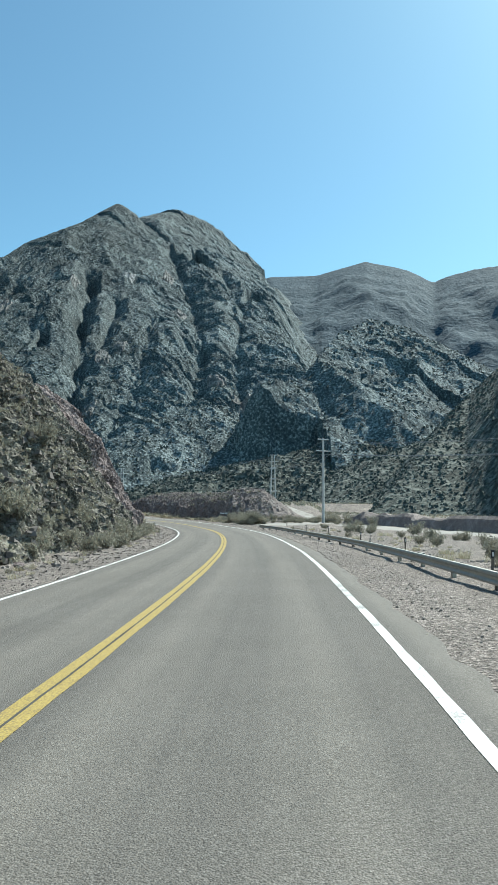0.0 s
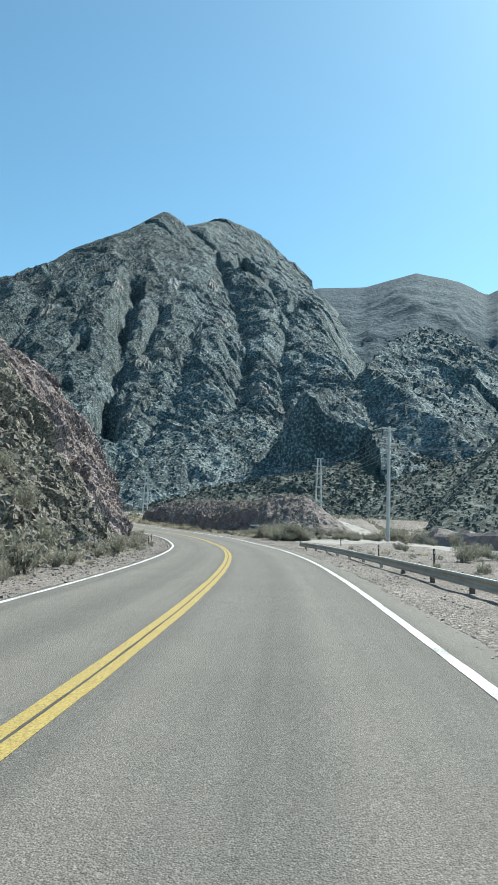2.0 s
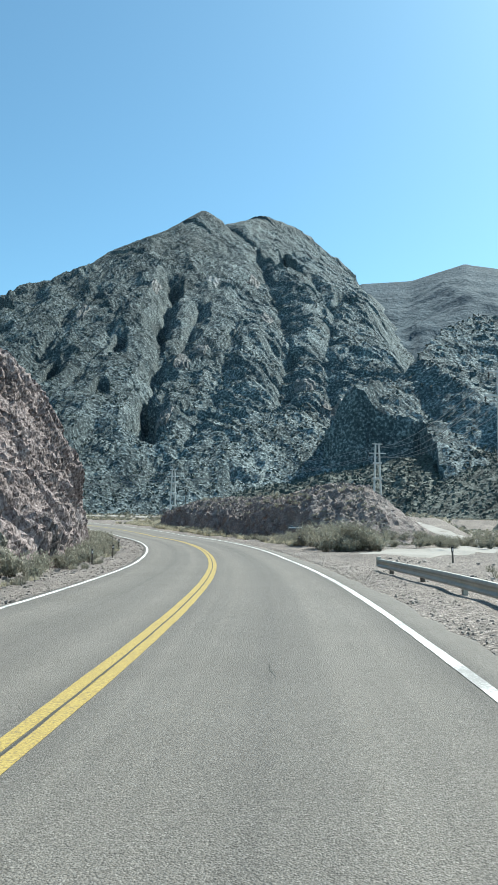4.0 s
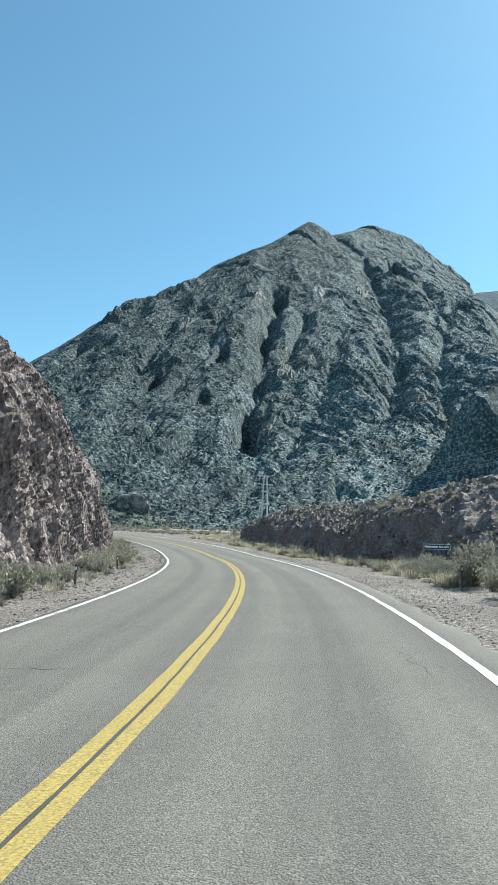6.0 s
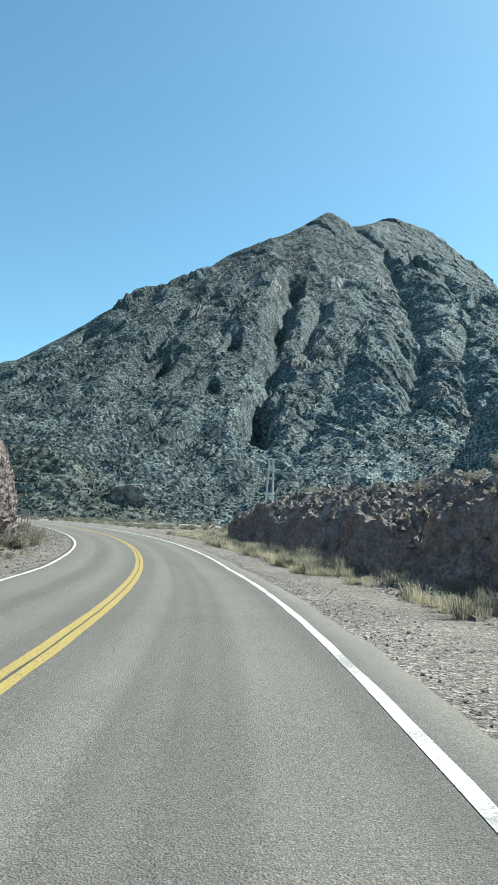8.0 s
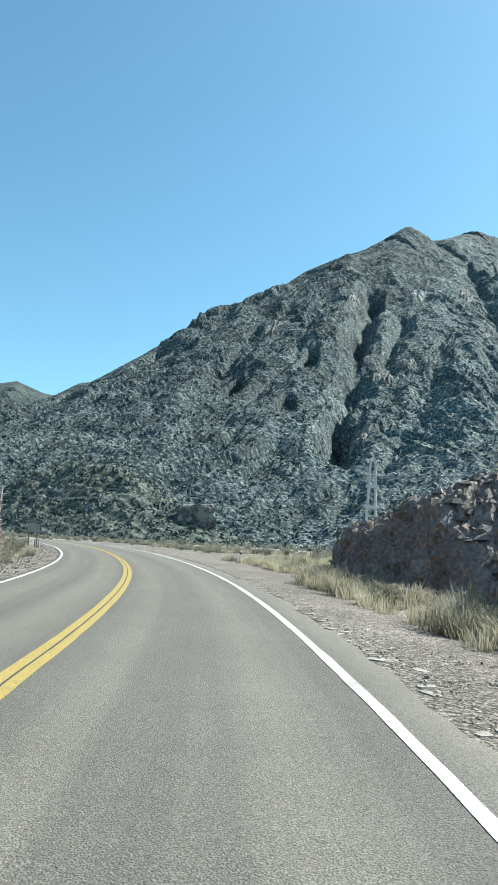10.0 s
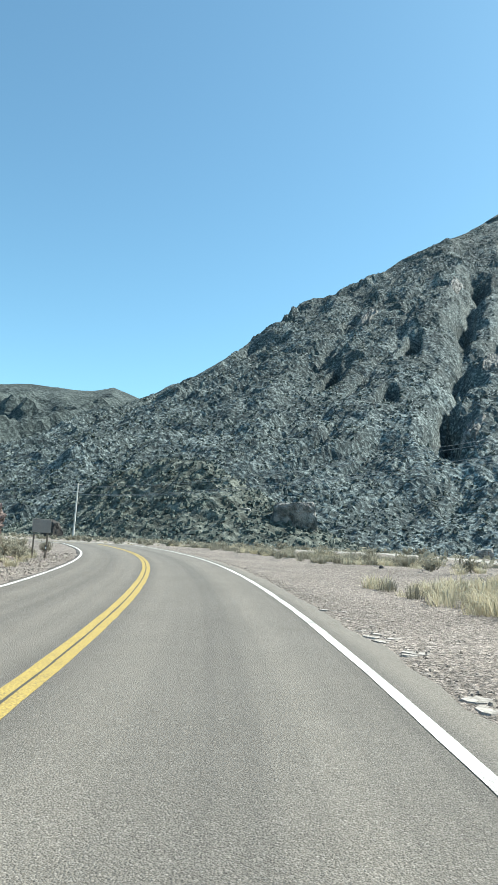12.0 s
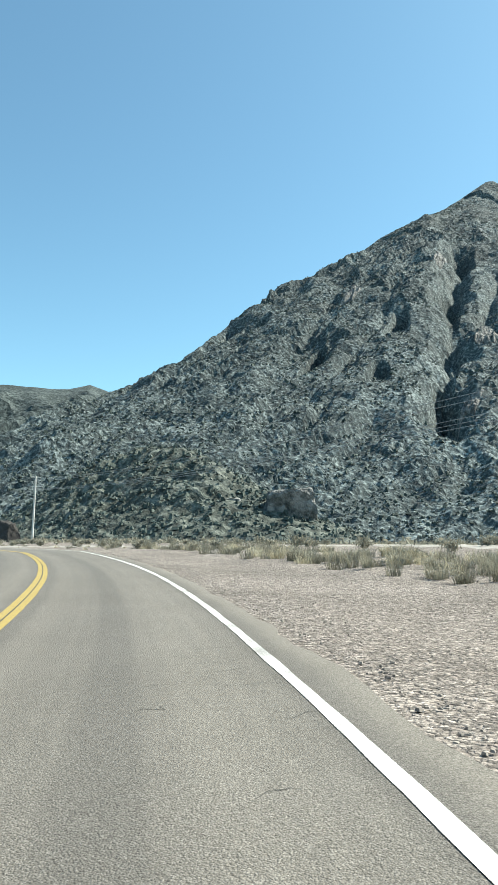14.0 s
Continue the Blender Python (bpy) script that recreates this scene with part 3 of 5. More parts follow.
def ridge_maker(crest, left, right, amp, wave, seed, low=-8):
    def height(x, y):
        r, z, side = along(x, y, crest)
        n = ridged(stack(x / wave, y / wave, 0), 5, seed) * 0.6 + fbm(stack(x / wave * 2.2, y / wave * 2.2, 4), 5, seed + 7, 0.6) * 0.55
        h = z - np.where(side > 0, right, left) * r
        h = h + step(-12, 30, h) * amp * n * (0.03 + 0.97 * step(0, wave * 1.8, r))
        return np.maximum(h, low)
    return height


spur_line = [(-4, 545, 92), (15, 560, 116), (35, 619, 150), (70, 677, 178), (107, 713, 178), (142, 740, 165), (190, 830, 170)]
spur_ridge = ridge_maker(spur_line, 1.9, 0.62, 5, 40, 61)


def spur_height(x, y):
    """The spur, and the round-topped cliff that ends it."""
    wob = 2 * vnoise(stack(x * 0.06, y * 0.06, 2), 62) + 1.2 * vnoise(stack(x * 0.2, y * 0.2, 2), 64)
    wall = np.interp(x + wob, [-60, -41, -37, -24, -17, -10, 14, 24, 40], [-30, 44, 71, 85, 82, 69, 62, 48, 30])
    crest = np.interp(x + wob, [-60, -41, -36, -23, -12, 14, 32, 60, 90], [-30, 46, 73, 88, 92, 97, 96, 80, 40])
    edge = 500 + 0.008 * (x + 10) ** 2 + wob
    nose = np.where(y < edge, wall - 5.5 * (edge - y), np.minimum(wall + 0.8 * (y - edge), crest)) - 60 * step(570, 640, y)
    fine = ledges(x + wob, y + wob, 9, 5, 0.45, 231) + 0.8 * ridged(stack(x * 0.16, y * 0.16, 8), 3, 23, 0.7)
    ridge = np.minimum(spur_ridge(x, y), np.where(y < edge, wall - 5.5 * (edge - y), 999) + 900 * step(14, 34, x))
    return np.maximum(np.maximum(ridge, nose) + fine * (0.15 + 0.85 * step(-1, 3, y - edge)), -8)


sx, sy = np.meshgrid(np.arange(-150, 330, 2.0), np.arange(430, 900, 2.0), indexing="ij")
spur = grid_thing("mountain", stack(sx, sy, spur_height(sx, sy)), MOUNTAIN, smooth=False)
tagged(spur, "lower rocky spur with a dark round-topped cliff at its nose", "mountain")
def fan_height(x, y):
    r = np.hypot((x - 45) / 2.1, y - 490)
    return np.maximum(46 - 0.42 * r, -8) + 1.8 * fbm(stack(x * 0.05, y * 0.05, 0), 4, 63) + 1.5 * ridged(stack(x * 0.13, y * 0.13, 0), 3, 66, 0.6)


fan = hill_sheet("mountain", -190, 290, 365, 500, 2.4, fan_height, SCRUB, "scrubby scree fan below the spur")
side_line = [(80, 450, 44), (103, 439, 69), (120, 435, 85), (144, 428, 100), (220, 420, 130), (330, 400, 170)]
side_hill = hill_sheet("mountain", -40, 420, 230, 640, 3.0, ridge_maker(side_line, 0.6, 0.42, 3.5, 42, 67), SCRUB, "rounded scrubby hillside above the riverbed")
far_line = [(-260, 1480, 400), (-65, 1498, 487), (33, 1500, 489), (137, 1494, 515), (219, 1485, 493), (272, 1476, 462), (297, 1471, 473), (351, 1459, 483), (395, 1448, 486), (560, 1400, 520), (800, 1330, 560)]
far_hill = hill_sheet("mountain", -300, 900, 780, 1650, 7.0, ridge_maker(far_line, 0.7, 0.55, 13, 150, 71), HAZY_ROCK, "far mountain range with a saddle, tinted blue for haze", True)
left_line = [(-2000, 700, 330), (-1615, 1042, 337), (-1518, 1196, 366), (-1473, 1258, 378), (-1396, 1352, 377), (-1369, 1382, 378), (-1336, 1417, 393), (-1288, 1464, 370), (-1217, 1529, 363), (-1000, 1700, 380)]
left_hill = hill_sheet("mountain", -2100, -560, 480, 1850, 9.0, ridge_maker(left_line, 0.75, 0.5, 34, 130, 79), FAR_GREEN, "far dark mountain range with a rounded crest")
pale_line = [(-640, 520, 110), (-520, 480, 92), (-455, 465, 60), (-420, 450, 35)]
pale_hill = hill_sheet("mountain", -720, -380, 380, 620, 2.6, ridge_maker(pale_line, 0.8, 0.75, 8, 30, 83), GREY_ROCK, "pale grey bare granite hill")


# ---- shrubs and stones on the slopes ----
def leaf_cloud(points, sizes, count, seed, flat=0.7, leaf=0.55):
    """Clumps of small leaning leaves round every point, as corners and faces."""
    g = np.random.default_rng(seed)
    n = len(points)
    d = g.normal(size=(n, count, 3))
    d /= np.linalg.norm(d, axis=-1, keepdims=True)
    d[..., 2] = np.abs(d[..., 2]) * flat
    c = points[:, None] + d * sizes[:, None, None] * g.uniform(0.35, 1.0, (n, count, 1)) * 0.5
    a, b = g.normal(size=(n, count, 3)), g.normal(size=(n, count, 3))
    a /= np.linalg.norm(a, axis=-1, keepdims=True)
    b = b - (b * a).sum(-1, keepdims=True) * a
    b /= np.linalg.norm(b, axis=-1, keepdims=True)
    w = (sizes[:, None, None] * leaf * g.uniform(0.6, 1.2, (n, count, 1))) * 0.5
    q = np.stack([c - a * w, c + b * w * 0.6, c + a * w, c - b * w * 0.6], 2)
    return q.reshape(-1, 3), np.arange(n * count * 4).reshape(-1, 4)


def tuft_cloud(points, sizes, seed):
    """Small lumpy bushes for far slopes, each a jittered dome of five faces."""
    g = np.random.default_rng(seed)
    n = len(points)
    base = np.array([(1, 0.1, 0), (0, 0.9, 0), (-1, -0.1, 0), (0, -0.9, 0), (0.6, 0.1, 0.75), (0.05, 0.6, 0.85), (-0.6, 0, 0.8), (0, -0.6, 0.7)])
    v = base * g.uniform(0.65, 1.35, (n, 8, 1)) + g.normal(0, 0.14, (n, 8, 3))
    ang = g.uniform(0, 6.283, (n, 1))
    c, k = np.cos(ang), np.sin(ang)
    v = np.stack([v[..., 0] * c - v[..., 1] * k, v[..., 0] * k + v[..., 1] * c, v[..., 2] * g.uniform(0.7, 1.3, (n, 1))], -1) * sizes[:, None, None] + points[:, None]
    quads = np.array([(0, 1, 5, 4), (1, 2, 6, 5), (2, 3, 7, 6), (3, 0, 4, 7), (4, 5, 6, 7)])
    return v.reshape(-1, 3), (np.arange(n)[:, None, None] * 8 + quads).reshape(-1, 4)


def slope_shrubs(count, height, x0, x1, y0, y1, seed, smin, smax, keep, name, label):
    g = np.random.default_rng(seed)
    x, y = g.uniform(x0, x1, count), g.uniform(y0, y1, count)
    z = height(x, y)
    steep = np.hypot(height(x + 1.5, y) - height(x - 1.5, y), height(x, y + 1.5) - height(x, y - 1.5)) / 3
    ok = (g.uniform(size=count) < keep(x, y, z)) & (z > 0) & (steep < 1.25)
    x, y, z = x[ok], y[ok], z[ok]
    size = g.uniform(smin, smax, len(x)) * g.uniform(0.6, 1.0, len(x))
    v, f = tuft_cloud(stack(x, y, z - 0.15 * size), size * 0.5, seed + 1)
    ob = new(name, mesh_from(name, v, f, SHRUB_FAR))
    return tagged(ob, label, "shrubs", kind="stuff")


def patchy(x, y, z):
    r, _, side = along(x, y, RIDGE)
    n = fbm(stack(x * 0.02, y * 0.02, 0), 3, 91)
    return (side > 0) * (r > 3) * np.clip(1.0 - z / 520 - 0.6 * n * step(20, 70, z), 0.12, 1)


slope_shrubs(85000, main_height, -440, 60, 345, 1000, 201, 0.8, 2.5, patchy, "mountain_shrubs", "low grey-green shrubs scattered over the mountain slope")
slope_shrubs(12000, mound_height, -290, -120, 295, 400, 209, 0.8, 2.2, lambda x, y, z: 0.9 + 0 * x, "mountain_shrubs", "dense low shrubs on the mound")
slope_shrubs(16000, fan_height, -150, 250, 370, 490, 207, 1.2, 3.2, lambda x, y, z: 0.9 + 0 * x, "mountain_shrubs", "dense low shrubs on the scree fan")
slope_shrubs(9000, spur_height, -60, 220, 440, 720, 203, 1.2, 3.2, lambda x, y, z: 0.8 + 0 * x, "mountain_shrubs", "low grey-green shrubs scattered over the spur")
slope_shrubs(24000, ridge_maker(side_line, 0.6, 0.42, 3.5, 42, 67), -10, 280, 250, 500, 205, 1.0, 2.8, lambda x, y, z: 0.8 + 0 * x, "mountain_shrubs", "low grey-green shrubs on the hillside")


def valley_shrubs(count, seed):
    """Low scrub that covers the valley floor between the tracks and the slopes."""
    g = np.random.default_rng(seed)
    x, y = g.uniform(-340, 90, count), g.uniform(150, 480, count)
    s, off = stations(x, y)
    clear = np.ones(count, bool)
    for _, pts, w, _ in TRACKS:
        r, _, _ = along(x, y, [(*p, 0) for p in pts])
        clear &= r > w * 0.62
    ok = clear & (off > np.where(s < 205, 26, 21)) & (fbm(stack(x * 0.04, y * 0.04, 3), 3, 95) > -0.45)
    x, y = x[ok], y[ok]
    size = g.uniform(0.6, 2.0, len(x))
    v, f = leaf_cloud(stack(x, y, ground_z(x, y) + 0.1), size, 8, seed + 1, 0.75, 0.44)
    ob = new("valley_scrub", mesh_from("valley_scrub", v, f, SHRUB))
    return tagged(ob, "dense low olive scrub on the valley floor", "shrubs", kind="stuff")


valley_shrubs(15000, 211)


def rock_slab(x, y, w, l, seed):
    """Bare rock that stands a little proud of the slope."""
    u, v = np.meshgrid(np.linspace(-1, 1, 22), np.linspace(-1, 1, 22), indexing="ij")
    n = fbm(stack(u * 1.7, v * 1.7, seed), 3, 301)
    px, py = x + w * u * (1 + 0.25 * n), y + l * v * (1 + 0.25 * n)
    r = np.maximum(np.abs(u), np.abs(v))
    rise = 1.3 * (1 - step(0.6, 1.0, r)) + 1.2 * ridged(stack(u * 2.5 + v, v * 2, seed), 3, 303) * (1 - step(0.7, 1.0, r)) - 1.2 * step(0.75, 1.0, r)
    ob = grid_thing("rock_slab", stack(px, py, main_height(px, py) + rise), GREY_ROCK if seed else GRANITE, smooth=False)
    return tagged(ob, "bare pale grey rock slab on the mountain slope", "rock", "bare rock slabs")


SLABS = ((-197, 814, 7, 14), (-72, 627, 9, 13), (-48, 607, 9, 12), (-163, 872, 8, 18), (-131, 773, 8, 16), (-153, 518, 5, 9), (-240, 747, 5, 14), (-166, 603, 6, 10), (-160, 633, 6, 9), (-270, 640, 5, 12))
for i, (x, y, w, l) in enumerate(SLABS):
    rock_slab(x, y, w, l, i * 3.7)


# ---- road cut on the right ----
def cut_height(s, off):
    n1 = fbm(stack(s * 0.22, off * 0.3, 1), 4, 21)
    n2 = ridged(stack(s * 0.6, off * 0.6, 4), 3, 25)
    k1, g1 = blocks(stack(s * 0.55, off * 0.9), 26)
    k2, g2 = blocks(stack(s * 1.7, off * 2.2), 27)
    chute = np.clip(np.exp(-((s - 158.5) / 1.7) ** 2) + np.exp(-((s - 147.5 + 0.4 * (off - 9)) / 1.9) ** 2) + np.exp(-((s - 137) / 1.4) ** 2) + (1 - step(118, 125, s)), 0, 1)
    foot = np.interp(s, [112, 118, 124, 130, 140, 150, 166, 177], [12.6, 11.8, 11.0, 9.6, 8.6, 8.5, 9.0, 10.7]) + 0.4 * n1 + 0.9 * chute - 0.35 * vnoise(stack(s * 0.35, 0, 3), 36)
    top = np.interp(s, [115, 118, 122, 125, 130, 136, 145, 155, 163, 169, 173, 175.5], [0, 1.0, 3.4, 5.0, 4.9, 3.6, 3.8, 3.7, 3.7, 3.4, 2.7, 0]) + 0.35 * vnoise(stack(s * 0.5, 1, 3), 37) * step(114, 118, s) * (1 - step(172, 174, s))
    rise = (off - foot) / np.maximum(top, 1.0)
    wall = (0.72 + 0.12 * vnoise(stack(s * 0.45, 2, 5), 38)) * np.clip(rise / 0.2, 0, 1)
    wall = wall + (1 - wall) * np.clip((rise - 0.2) / 0.95, 0, 1)
    face = wall * (1 - chute) + np.clip(rise / 1.25, 0, 1) * chute
    deep = np.interp(s, [116, 128], [0.4, 1.0])
    backs = 1 - step(9 * deep, 22 * deep, off - foot)
    h = top * face * backs
    loose = 0.3 + 0.7 * np.maximum(step(0.2, 0.35, rise), chute)
    return h + loose * np.clip(0.14 * n2 + 0.22 * n1 + 0.13 * k1 + 0.2 * k2 + 0.14 * blocks(stack(s * 4.3, off * 4.6), 28)[0] - 0.12 * (1 - step(0, 0.2, g1)) - 0.14 * (1 - step(0, 0.2, g2)), -0.6, 0.6) * step(0, 0.35, face) * backs * step(0, 1.2, top) - 0.5 * (1 - backs) - 0.35 * (1 - step(0, 0.1, face))


cs, co = np.meshgrid(np.arange(109, 180, 0.17), np.r_[np.arange(6.6, 12, 0.08), np.arange(12, 34, 0.4)], indexing="ij")
cp = road(cs, co)
cp[..., 2] = np.where(True, ground_z(cp[..., 0], cp[..., 1]), 0) + cut_height(cs, co)
shove, rim = blocks(stack(cs * 0.9, cp[..., 2] * 1.1), 33)
shove3, _ = blocks(stack(cs * 5.0, cp[..., 2] * 5.5), 35)
shove2, rim2 = blocks(stack(cs * 2.6, cp[..., 2] * 3.0), 34)
cp[..., :2] += (0.13 * shove + 0.12 * shove2 + 0.08 * shove3 - 0.08 * (1 - step(0, 0.15, rim)))[..., None] * stack(np.cos(np.interp(cs, SS, TH)), np.sin(np.interp(cs, SS, TH)))
outcrop = new("rock_outcrop")
outcrop.location = Vector(cp[len(cp) // 2, 0])
for s0, s1, lab in ((109, 124, "rubble slope with dry grass"), (124, 137, "high rounded rock buttress"), (137, 147.5, "dark rock buttress"), (147.5, 158.5, "dark rock buttress"), (158.5, 180, "dark rock buttress above the road bend")):
    i, j = np.searchsorted(cs[:, 0], (s0, s1))
    lobe = grid_thing("buttress", cp[i:j + 1] - np.array(outcrop.location), CUT, smooth=False, parent=outcrop)
    tagged(lobe, lab)
tagged(outcrop, "dark brown rock cutting with loose rubble on top beside the road", "rock")

# ---- rock face on the inside of the bend ----
cliff_s = np.r_[np.arange(-60, 8, 0.6), np.arange(8, 140, 0.17), np.arange(140, 222, 0.3)]
fs, fv = np.meshgrid(cliff_s, np.linspace(0, 1, 125), indexing="ij")
steep = step(75, 112, fs)
top = np.interp(fs, [-60, 0, 30, 60, 80, 100, 130, 170, 200, 214, 222], CLIFF_TOP)
hh = fv * top
lowb = 0.24 * np.minimum(hh, 6.5) + 0.52 * np.clip(hh - 6.5, 0, 5.5) + 1.1 * np.clip(hh - 12, 0, 30)
gentle = 0.7 * hh + 0.25 * np.clip(hh - 14, 0, 40)
inset = gentle * (1 - steep) + lowb * steep
foot = np.interp(fs, [-60, 0, 30, 60, 80, 110, 140, 170, 205, 222], CLIFF_FOOT)
fp = road(fs, foot - inset, hh - 0.6)
lie = stack(fs * 0.9 + hh * 0.4, hh * 0.3 - fs * 0.13)      # across and along the joints
wv = stack(vnoise(stack(fs * 0.4, hh * 0.4, 1), 57), vnoise(stack(fs * 0.4, hh * 0.4, 2), 58))
b1, e1 = blocks(lie * (0.6, 0.34) + 0.25 * wv, 43)
b2, e2 = blocks(lie * (1.8, 0.85) + 0.35 * wv, 49)
b3, e3 = blocks(lie * (3.4, 1.7) + 0.45 * wv, 53)
rubble, gap = blocks(stack(fs * 1.5, hh * 1.6) + 0.5 * wv, 54)
rock = 0.27 * b1 + 0.26 * b2 + 0.2 * b3 - 0.3 * (1 - step(0, 0.1, e1)) - 0.3 * (1 - step(0, 0.2, e2)) - 0.14 * (1 - step(0, 0.25, e3))
loose = 0.4 * b1 + 0.26 * b2 + 0.2 * rubble - 0.2 * (1 - step(0, 0.25, gap)) - 0.25 * (1 - step(0, 0.18, e1)) + 0.45 * fbm(stack(fs * 0.5, hh * 0.5, 3), 3, 45)
bulge = (0.8 + 0.6 * (1 - steep)) * fbm(stack(fs * 0.09, hh * 0.12, 3), 3, 41) + rock * steep + loose * (1 - steep)
bulge = bulge * (0.35 + 0.65 * step(0, 0.12, fv))
th = np.interp(fs, SS, TH)
fp[..., 0] += bulge * np.cos(th) * 0.85
fp[..., 1] += bulge * np.sin(th) * 0.85
fp[..., 2] += 0.35 * bulge
turn_at = int(np.searchsorted(cliff_s, 86))
cliff = grid_thing("cliff", fp[turn_at:], CLIFF, smooth=False)
tagged(cliff, "steep purplish-brown blasted rock face above the road", "cliff")
slope = grid_thing("hillside", fp[:turn_at + 1], SLOPE, smooth=False)
cap_rows = np.arange(0, len(cliff_s), 8)
cap = []
for back, lift in ((0.0, -0.3), (12.0, 1.5), (40.0, 3.0), (62.0, -6.0), (74.0, None)):
    p = road(cliff_s[cap_rows], foot[cap_rows, -1] - inset[cap_rows, -1] - back)
    p[:, 2] = ground_z(p[:, 0], p[:, 1]) - 1 if lift is None else np.maximum(fp[cap_rows, -1, 2] + lift, -1)
    if back == 0:
        p = fp[cap_rows, -1] + (0, 0, -0.05)
    cap.append(p)
cap = grid_thing("hillside", np.stack(cap, 1), SLOPE)
tagged(cap, "stony brown hilltop behind the rock face", "hillside")
tagged(slope, "stony brown hillside with rubble and dry scrub beside the road", "hillside")

# ---- near plants ----
def grass_mesh(name, blades, height, spread, seed, mat):
    g = np.random.default_rng(seed)
    az, r = g.uniform(0, 2 * np.pi, blades), spread * 0.35 * np.sqrt(g.uniform(size=blades))
    root = stack(r * np.cos(az), r * np.sin(az), 0 * r - 0.03)
    lean = g.uniform(0.1, 1.35, blades)
    aw = az + g.normal(0, 0.6, blades)
    h = height * g.uniform(0.3, 1.0, blades)
    out = stack(np.cos(aw), np.sin(aw), 0 * aw)
    mid = root + out * (0.3 * h * lean)[:, None] + stack(0 * h, 0 * h, h * 0.6)
    tip = root + out * (0.85 * h * lean)[:, None] + stack(0 * h, 0 * h, h * (1 - 0.35 * lean))
    side = stack(-np.sin(aw), np.cos(aw), 0 * aw) * (0.007 * g.uniform(0.7, 1.5, blades))[:, None]
    v = np.stack([root - side, root + side, mid + side * 0.8, mid - side * 0.8, tip + side * 0.15, tip - side * 0.15], 1).reshape(-1, 3)
    b = np.arange(blades)[:, None] * 6
    return mesh_from(name, v, np.concatenate([b + [0, 1, 2, 3], b + [3, 2, 4, 5]]), mat)


def shrub_thing(seed, leaves, height, width, mat, label):
    g = np.random.default_rng(seed)
    bm = bmesh.new()
    tips = []
    for i in range(16):
        az, l = g.uniform(0, 6.283), g.uniform(0.15, 0.48)
        tip = Vector((math.cos(az) * width * l, math.sin(az) * width * l, height * g.uniform(0.45, 0.95)))
        rod(bm, (tip.x * 0.1, tip.y * 0.1, -0.08), tip, 0.014, 0.004, 4)
        tips.append(tip)
    ob = part("shrub", bm, TWIG)
    pts = []
    for tip in tips:
        for k in range(leaves // 16):
            f = g.uniform(0.3, 1.08)
            pts.append(np.array(tip) * f + g.normal(0, 0.09 * width, 3) * (1, 1, 0.6))
    pts = np.array(pts)
    pts[:, 2] = np.abs(pts[:, 2])
    n = len(pts)
    a = g.normal(size=(n, 3)) + (0, 0, 1.0)
    a /= np.linalg.norm(a, axis=1, keepdims=True)
    b = np.cross(a, g.normal(size=(n, 3)))
    b /= np.linalg.norm(b, axis=1, keepdims=True)
    w = g.uniform(0.04, 0.085, (n, 1)) * (0.6 + 0.4 * width) * (1300 / max(leaves, 900)) ** 0.5 * (1.6 if leaves < 500 else 1)
    q = np.stack([pts - a * w, pts + b * w * 0.28, pts + a * w, pts - b * w * 0.28], 1).reshape(-1, 3)
    fol = new("foliage", mesh_from("foliage", q, np.arange(n * 4).reshape(-1, 4), mat))
    fol.parent = ob
    return tagged(ob, label, "shrub", "roadside shrubs")


def place(s, off, sink=0.0):
    p = road(s, off)
    return float(p[0]), float(p[1]), float(ground_z(p[0], p[1])) - sink


SHRUBS = [shrub_thing(300 + i, n, h, w, m, l) for i, (n, h, w, m, l) in enumerate((
    (1000, 1.15, 1.7, SHRUB, "olive-brown twiggy desert shrub"), (700, 0.8, 1.2, SHRUB, "low olive-brown desert shrub"), (1500, 1.7, 2.4, SHRUB, "large rounded dry grey-green shrub"), (300, 0.9, 1.4, SHRUB, "low olive desert shrub on the valley floor")))]
for o in SHRUBS:
    o.location = (0, 0, -60)
CLUMPS = [grass_mesh("grass_clump", 220, 0.55, 0.9, 320, STRAW), grass_mesh("grass_clump", 150, 0.36, 0.7, 321, STRAW), grass_mesh("grass_clump", 240, 0.75, 0.8, 322, SHRUB), grass_mesh("grass_clump", 180, 0.5, 0.7, 323, SHRUB)]
CLUMP_LABELS = ("dry straw-yellow grass clump on gravel", "small dry straw-yellow grass clump", "tall grey-green bunch of coarse grass", "grey-green bunch of coarse grass")
dice = random.Random(5)


SCRUB_VERTS = []


def plant_shrub(kind, s, off, size):
    x, y, z = place(s, off)
    if kind == 3 or off > 11:
        leaf = next(c for c in SHRUBS[kind].children if c.name.startswith("foliage")).data
        co = np.empty(len(leaf.vertices) * 3, np.float32)
        leaf.vertices.foreach_get("co", co)
        r = np.array(pose(x, y, z, 0, 0, dice.uniform(0, 360)) @ Matrix.Scale(size, 4))
        SCRUB_VERTS.append(co.reshape(-1, 3) @ r[:3, :3].T + r[:3, 3])
        return
    o = copy_thing(SHRUBS[kind], pose(x, y, z, dice.uniform(-5, 5), dice.uniform(-5, 5), dice.uniform(0, 360)))
    o.scale = (size * dice.uniform(0.9, 1.15), size * dice.uniform(0.9, 1.15), size)


CLUMP_VERTS = []


def plant_clump(kind, s, off, size):
    if s > 228 or dice.random() > 0.3:
        return far_clump(kind, s, off, size)
    x, y, z = place(s, off)
    o = new("grass_clump", CLUMPS[kind])
    o.matrix_world = pose(x, y, z, dice.uniform(-6, 6), dice.uniform(-6, 6), dice.uniform(0, 360)) @ Matrix.Scale(size, 4)
    tagged(o, CLUMP_LABELS[kind], "grass", "roadside grass clumps")


